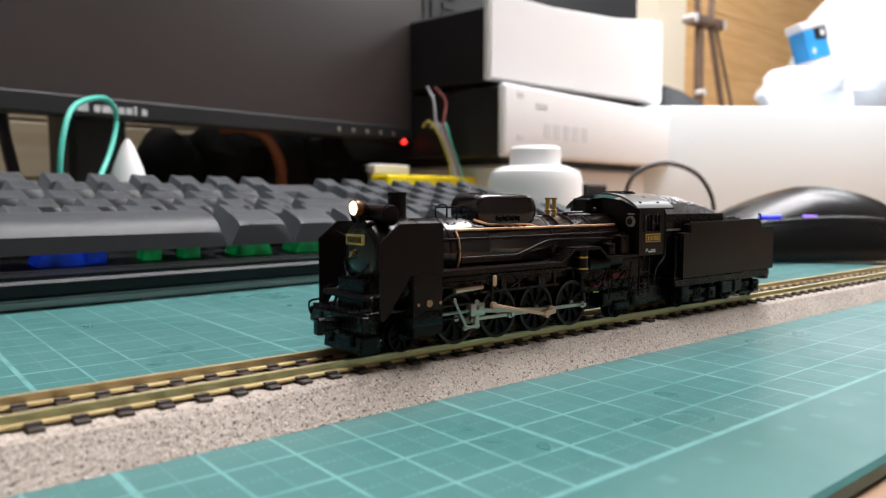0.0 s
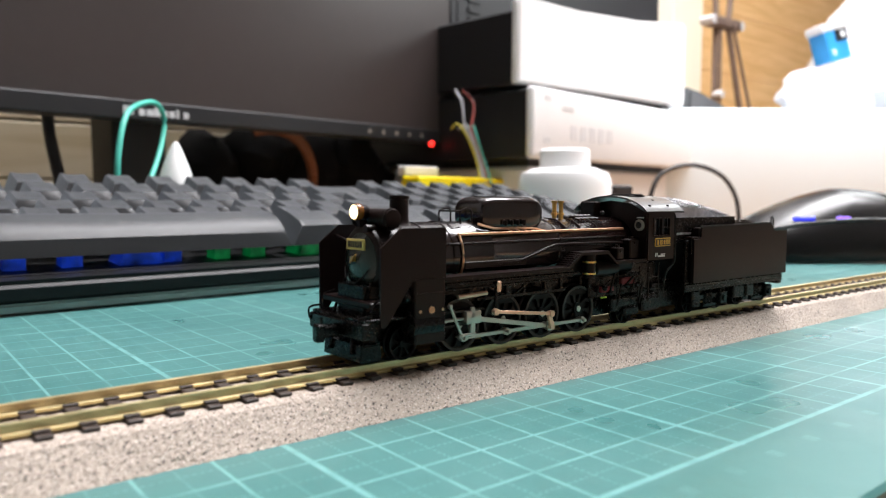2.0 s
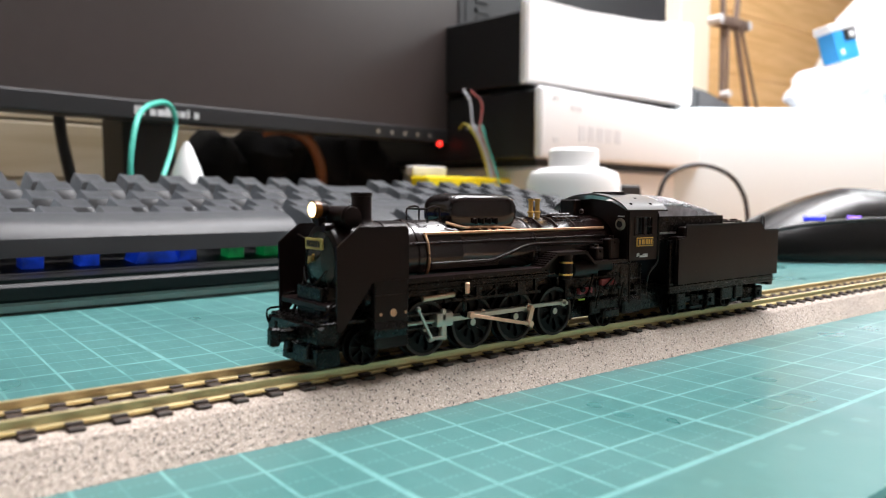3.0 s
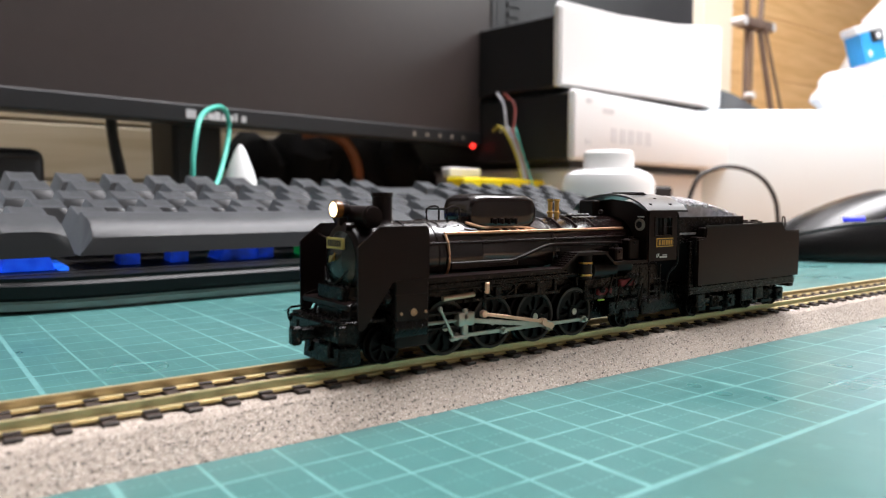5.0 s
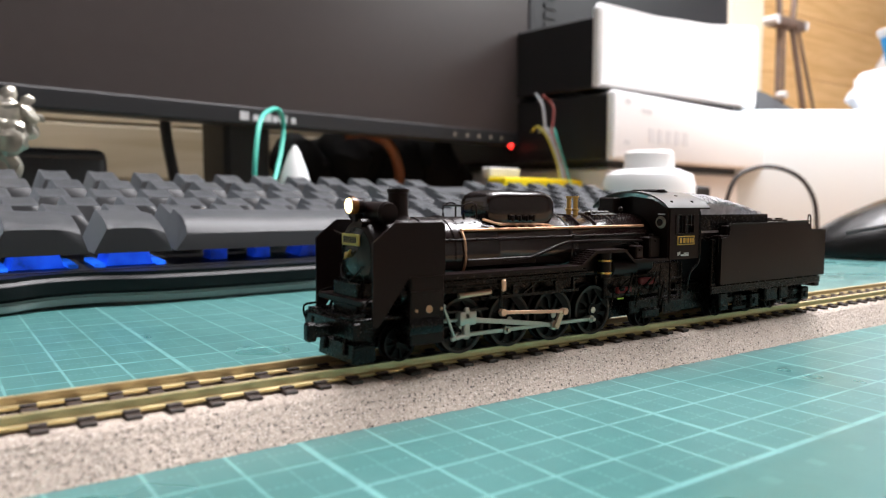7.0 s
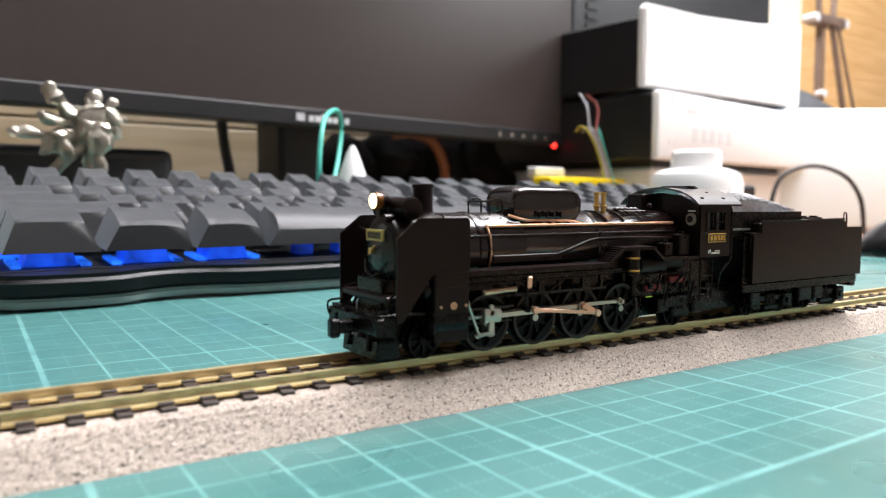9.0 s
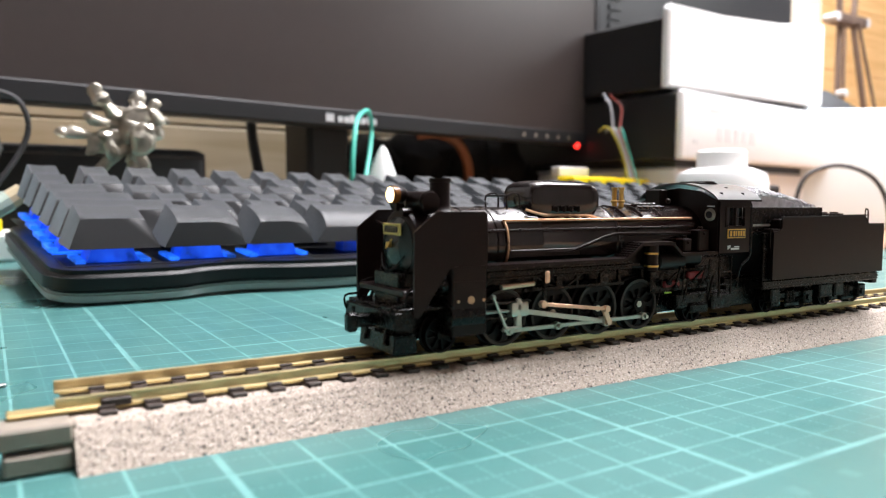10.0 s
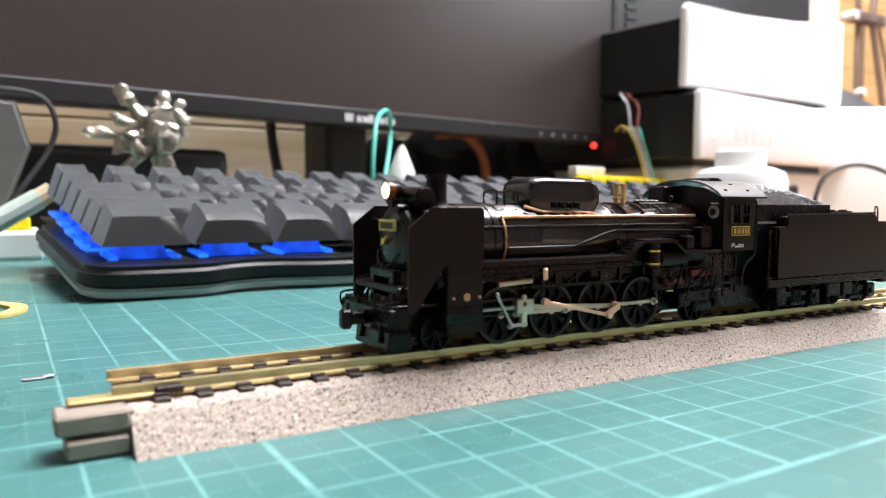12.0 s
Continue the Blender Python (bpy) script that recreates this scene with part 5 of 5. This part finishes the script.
    # printed packet that lies in the bag's mouth
    for name, x0, x1, z0, z1, d, m in (("packet", -2.2, 2.0, -2.6, 2.0, 0.0, BLUE_PRINT), ("packet_band", -0.4, 2.0, 0.2, 2.0, -0.2, BLACK_PLASTIC), ("packet_print", -1.5, -0.8, -1.8, -0.9, -0.15, PRINT_GREY), ("packet_print", 0.5, 1.4, 0.6, 1.6, -0.35, PRINT_GREY), ("packet_lid", -2.7, 2.6, 2.0, 3.2, -0.1, PRINT_GREY)):
        o = part(name, box(B(), x0, x1, d - 0.3, 3.0 + d, z0, z1, 0.15), m, bg, at=(-12.6, -4.0, 13.0))
        o.rotation_euler = (radians(-6), radians(-14), radians(-20))
    gc = thing("grey_case", "dark grey fabric case standing behind the foam block", "case", at=(0, 0, 0))
    part("body", prism(B(), [(94, -0.3), (116, -0.3), (116, 17.5), (108, 18.2), (98, 20.6), (94, 21.0)], "y", 62, 68, 0.6), CASE_GREY, gc, "", True)


def clutter_left():
    """What lies below and before the monitor."""
    tagged(part("green_wire", tube(B(), [(0.7 + s * 0.566, 33.6 + s * 0.824, z) for s, z in ((0.0, 0.1), (0.0, 3.4), (0.3, 5.6), (1.6, 7.6), (4.2, 8.5), (6.6, 8.75), (7.9, 8.0), (7.2, 6.4), (5.4, 4.6), (3.0, 2.8), (1.6, 0.1))], 0.15, 10, 8), WIRE_GREEN, smooth=True), "looped turquoise wire standing behind the keyboard", "wire")
    tagged(part("white_nozzle", lathe(B(), [(-0.28, 1.1), (2.0, 1.25), (3.8, 1.15), (5.0, 0.8), (6.2, 0.35), (6.6, 0.12)], "z", 20), PLASTIC_WHITE, smooth=True, at=(5.4, 38.9, 0)), "white plastic cone-shaped nozzle behind the keyboard", "nozzle")
    tagged(part("power_cable", tube(B(), [(1.6, 55.6, 12), (1.7, 55.2, 8), (2.3, 55, 4), (2.2, 54.6, -0.05)], 0.42, 8, 5), CABLE, smooth=True), "black power cord hanging below the monitor", "cable")
    tagged(part("orange_cable", tube(B(), [(21.6, 55, 0.1), (23.0, 55, 3), (23.2, 55, 6), (22.0, 55, 8.4), (20.0, 55.4, 9.4), (18.0, 56, 9.2)], 0.5, 8, 6), WIRE_ORANGE, smooth=True), "thick orange-brown cable arching under the monitor", "cable")
    rng = random.Random(3)
    for i in range(9):
        bm = ball(B(), (15.2 + i * 2.1, 60.5 + rng.uniform(-1.0, 3), rng.uniform(4.5, 7.5)), rng.uniform(2.7, 3.7), (1, 1, 1.0), 16)
        for v in bm.verts:
            v.co += noise.noise_vector(v.co * 0.5) * 0.9
            v.co.z = max(-0.28, v.co.z if v.co.z > 1.5 else -0.28)
        tagged(part("black_bag", bm, BAG_BLACK, smooth=True), "crumpled black bag stowed under the monitor", "bag", "bags under the monitor")
    # made-up pale lump, in place of the brightly lit stretch of back board
    tagged(part("pale_cushion", ball(B(), (12.2, 62, 3.3), 1.0, (4.2, 3.0, 3.5), 24), PALE_WOOD, smooth=True), "pale rounded wooden lump standing in for the lit board behind the monitor stand", "bowl")
    tr = thing("black_tray", "low black plastic tray behind the keyboard", "tray", at=(-19.5, 46, 0))
    part("body", box(B(), 0, 15.2, 0, 9, 0.2, 6.3, 0.7, 3), BLACK_PLASTIC, tr, "", True)
    part("rim", box(B(), 0.2, 15.0, -0.1, 0.3, 5.6, 6.1, 0.15), BEZEL, tr)
    part("foot", box(B(), 1, 14, 1, 8, -0.3, 0.3), BLACK_PLASTIC, tr)
    # cast silver figure, one plain mesh
    bm = B()
    C = Vector((-11.3, 33.2, 6.3))
    for p, q, r in (((0.3, 0, -6.2), (0.3, 0, -0.9), 0.5), ((-2.6, 0, -3.4), (-0.2, 0, -0.9), 0.36), ((0.1, 0, -0.8), (0.3, 0, 0.6), 0.75), ((0.3, 0, 0.6), (0.45, 0, 1.7), 0.42),
                    ((-0.3, 0, 0.4), (-1.1, 0, 1.3), 0.36), ((-1.1, 0, 1.2), (-1.6, 0, 1.9), 0.45), ((-0.4, 0, -0.2), (-1.5, 0, -0.5), 0.36), ((-1.5, 0, -0.4), (-3.4, 0, -0.25), 0.3), ((-1.4, 0, -0.4), (-1.7, 0, -1.1), 0.38),
                    ((0.6, 0, 0.5), (1.4, 0, 1.5), 0.28), ((0.7, 0, 0.4), (2.0, 0, 0.6), 0.28), ((0.6, -0.4, -0.6), (0.6, -0.6, -0.2), 0.6), ((0.6, 0, 0.1), (1.5, 0, 0.0), 0.24), ((0.4, 0, -1.2), (0.75, -0.3, -2.2), 0.42), ((-0.5, 0, 0.2), (-1.9, 0, 0.5), 0.3)):
        a, b = C + Vector(p) * 0.9, C + Vector(q) * 0.9
        d = b - a
        tilt = math.degrees(math.atan2(d.x, d.z))
        ball(bm, (a + b) / 2, 1.0, (r * 0.95, r * 0.8, d.length * 0.62), 14, (0, tilt, 0))
        ball(bm, a + d * 0.92, r * 0.8, (1, 0.8, 1.4), 10, (0, tilt + 30, 0))
    for k in range(14):
        ball(bm, C + Vector((rng.uniform(-1.1, 1.3), rng.uniform(-0.6, 0.2), rng.uniform(-1.6, 1.2))), rng.uniform(0.22, 0.4), (1, 0.8, 1.5), 10, (0, rng.uniform(-70, 70), 0))
    ball(bm, C + Vector((0.55, -0.5, -0.55)), 0.62, (0.95, 0.8, 1.15), 14)
    for v in bm.verts:
        v.co += noise.noise_vector(v.co * 1.7) * 0.2 + noise.noise_vector(v.co * 4.5) * 0.08
    box(bm, -12.4, -9.4, 32, 34.4, -0.3, 0.4, 0.1)
    tagged(part("silver_figure", bm, SILVER, smooth=True), "small cast silver figure with spread limbs, behind the keyboard", "figurine")
    # grey loop and pale objects at the far left edge
    tagged(part("dark_loop", tube(B(), [(-19.6, 36, 0.2), (-17.2, 36, 3.0), (-15.6, 36.5, 5.5), (-15.4, 36.5, 7.0), (-16.2, 36.5, 8.0), (-18.6, 36.5, 8.2)], 0.14, 8, 6), CABLE, smooth=True), "thin black cable loop behind the keyboard", "cable")
    gp = thing("grey_pouch", "grey translucent pouch leaning behind the keyboard", "pouch", at=(-24.0, 38, 0))
    bm = prism(B(), [(0, -0.25), (5.5, -0.25), (7.6, 5.5), (7.0, 7.8), (2, 8.2), (0, 7)], "y", 0, 1.2, 0.2)
    part("film", bm, material("pouch_grey", (0.13, 0.135, 0.125), 0.4), gp)
    wb = thing("white_block", "low white plastic block beside the keyboard", "block", at=(-25, 34.5, 0))
    part("body", box(B(), 0, 8.9, 0, 5, 0.02, 1.35, 0.15), PLASTIC_WHITE, wb)
    part("tab", box(B(), 6.4, 8.4, 1.0, 2.0, 1.36, 2.0, 0.1), YELLOW, wb)
    st = thing("clear_stick", "clear plastic stick with a pale tip leaning on the white block", "stick")
    part("shaft", rod(B(), (-19.5, 30, 1.0), (-16.4, 30.5, 2.9), 0.45, 10), material("clear_plastic", (0.45, 0.55, 0.48), 0.2), st)
    part("tip", rod(B(), (-16.4, 30.5, 2.9), (-15.9, 30.6, 3.25), 0.4, 10), PALE_WOOD, st)
    bm = B()
    lathe(bm, [(0.015, 1.4), (0.015, 1.8), (0.1, 1.8), (0.1, 1.4)], "z", 40)
    bm.faces.ensure_lookup_table()
    bmesh.ops.delete(bm, geom=[f for f in bm.faces if len(f.verts) > 4], context="FACES_ONLY")
    ro = [v for v in bm.verts]
    for i in range(40):
        bm.faces.new((ro[i], ro[(i + 1) % 40], ro[120 + (i + 1) % 40], ro[120 + i]))
    tagged(part("yellow_ring", bm, TAPE, at=(-19.0, 17.1, 0), smooth=True), "flat yellow plastic ring lying on the mat", "ring")
    bm = box(B(), -17.5, -17.15, 8.55, 8.68, 0.005, 0.04, 0.01)
    box(bm, -17.2, -17.02, 8.6, 8.7, 0.005, 0.06, 0.02)
    tagged(part("metal_scrap", bm, CHIP), "tiny silver metal scrap on the mat", "scrap")


def mouse():
    ms = thing("computer_mouse", "black gaming mouse with glowing blue-violet strips, on the mat", "mouse", at=(33.0, 13.4, 0), turn=-38)
    bm = B()
    ball(bm, (0, 0, 0.35), 1.0, (6.6, 3.7, 3.6), 44)
    for v in bm.verts:
        v.co.z = max(v.co.z, 0.12)
        u = v.co.x / 6.6
        if v.co.z > 0.2:
            v.co.z *= 1.0 - 0.25 * max(0, -u) + 0.08 * u
        v.co.y *= 1.0 - 0.12 * math.cos(u * 3)
    body = part("shell", bm, MOUSE_BODY, ms, "", True)
    part("seam", tube(B(), [(-5.4, -2.2, 1.5), (-3, -3.25, 2.05), (0, -3.4, 2.3), (3, -3.15, 2.2), (5.2, -2.2, 1.6)], 0.1, 8, 6), BEZEL, body, "", True)
    for a, b, m in (((-3.0, -2.2, 2.3), (-2.0, -2.45, 2.3), MOUSE_GLOW), ((-0.9, -2.55, 2.3), (-0.2, -2.6, 2.3), MOUSE_PURPLE)):
        part("glow_strip", rod(B(), a, b, 0.15, 10), m, ms, "glowing violet light strip", True)


# ---- what moves ----
TRAVEL = ((0, 6.34), (0.5, 5.72), (1, 5.22), (1.5, 4.64), (2, 4.06), (2.5, 3.48), (3, 2.90), (3.5, 2.36), (4, 1.82), (4.5, 1.28), (5, 0.75), (5.5, 0.21), (6, -0.34), (6.5, -0.89), (7, -1.43), (7.5, -1.97), (8, -2.51),
          (8.5, -3.06), (9, -3.63), (9.5, -4.20), (10, -4.80), (10.5, -5.29), (11, -5.51), (11.5, -5.53), (12, -5.53))


def place(t):
    return float(np.interp(t, [a for a, _ in TRAVEL], [b for _, b in TRAVEL]))


def motions():
    times = [k * 0.2 for k in range(61)]
    for ob in (LOCO, TENDER):
        walk(ob, [(t, pose(x * CM, 5.1 * CM, 0)) for t, x in TRAVEL])
    turn = lambda t, r: (6.46 - place(t)) / r
    for wheels, own in ((MADE["wheel"], True), (TENDER_WHEELS, False)):
        for w, x, s in wheels:
            big = own and x in AXLES
            r = R_DRIVE if big else 0.285
            phase = radians(-25) if s < 0 else radians(65)
            rows = []
            for t in times if big else [k * 0.1 for k in range(121)]:
                a = turn(t, r) + (phase if big else 0)
                m = pose(x * CM, s * (0.55 if big else 0.52) * CM, (0.7 + r) * CM)
                rows.append((t, m @ pose(0, 0, 0, 0, -math.degrees(a), 0) if s < 0 else m @ pose(0, 0, 0, 0, 0, 180) @ pose(0, 0, 0, 0, math.degrees(a), 0)))
            walk(w, rows)
    for s, i in ((-1, 0), (1, 1)):
        cr, mr, xh, ec, cl = [], [], [], [], []
        for t in times:
            a = turn(t, R_DRIVE) + (radians(-25) if s < 0 else radians(65))
            # far side: crank mirrored with its wheel
            px, pz = AXLES[2] + CRANK * math.cos(a) * (1 if s < 0 else -1) * (1 if s < 0 else -1), Z_AXLE + CRANK * math.sin(a)
            cr.append((t, pose(px * CM, s * 0.72 * CM, pz * CM)))
            zx, L = 1.3, 1.98
            xx = px - math.sqrt(L * L - (pz - zx) ** 2)
            tilt = math.degrees(math.atan2(pz - zx, px - xx))
            mr.append((t, pose(px * CM, s * 0.80 * CM, pz * CM, 0, -tilt, 0)))
            xh.append((t, pose(xx * CM, s * 0.78 * CM, zx * CM)))
            swing = (xx - (AXLES[2] - L)) * 18
            cl.append((t, pose((xx - 0.26) * CM, s * 0.88 * CM, 1.03 * CM, 0, -swing, 0)))
            # return crank end, in the wheel's turned frame
            ex, ez = -0.05, -0.10
            qx, qz = AXLES[2] + ex * math.cos(a) - ez * math.sin(a), Z_AXLE + ex * math.sin(a) + ez * math.cos(a)
            lx, lz = -4.72, 1.37
            et = math.degrees(math.atan2(qz - lz, qx - lx))
            ec.append((t, pose(qx * CM, s * 0.96 * CM, qz * CM, 0, -et, 0)))
        for key, rows in (("rod", cr), ("main", mr), ("cross", xh), ("ecc", ec), ("link", cl)):
            walk(MADE[key][i][0], rows)


room()
cutting_mat()
LOCO, MADE = locomotive()
TENDER, TENDER_WHEELS = tender()
keyboard()
monitor()
stack_right()
mouse()
clutter_left()
track()
motions()
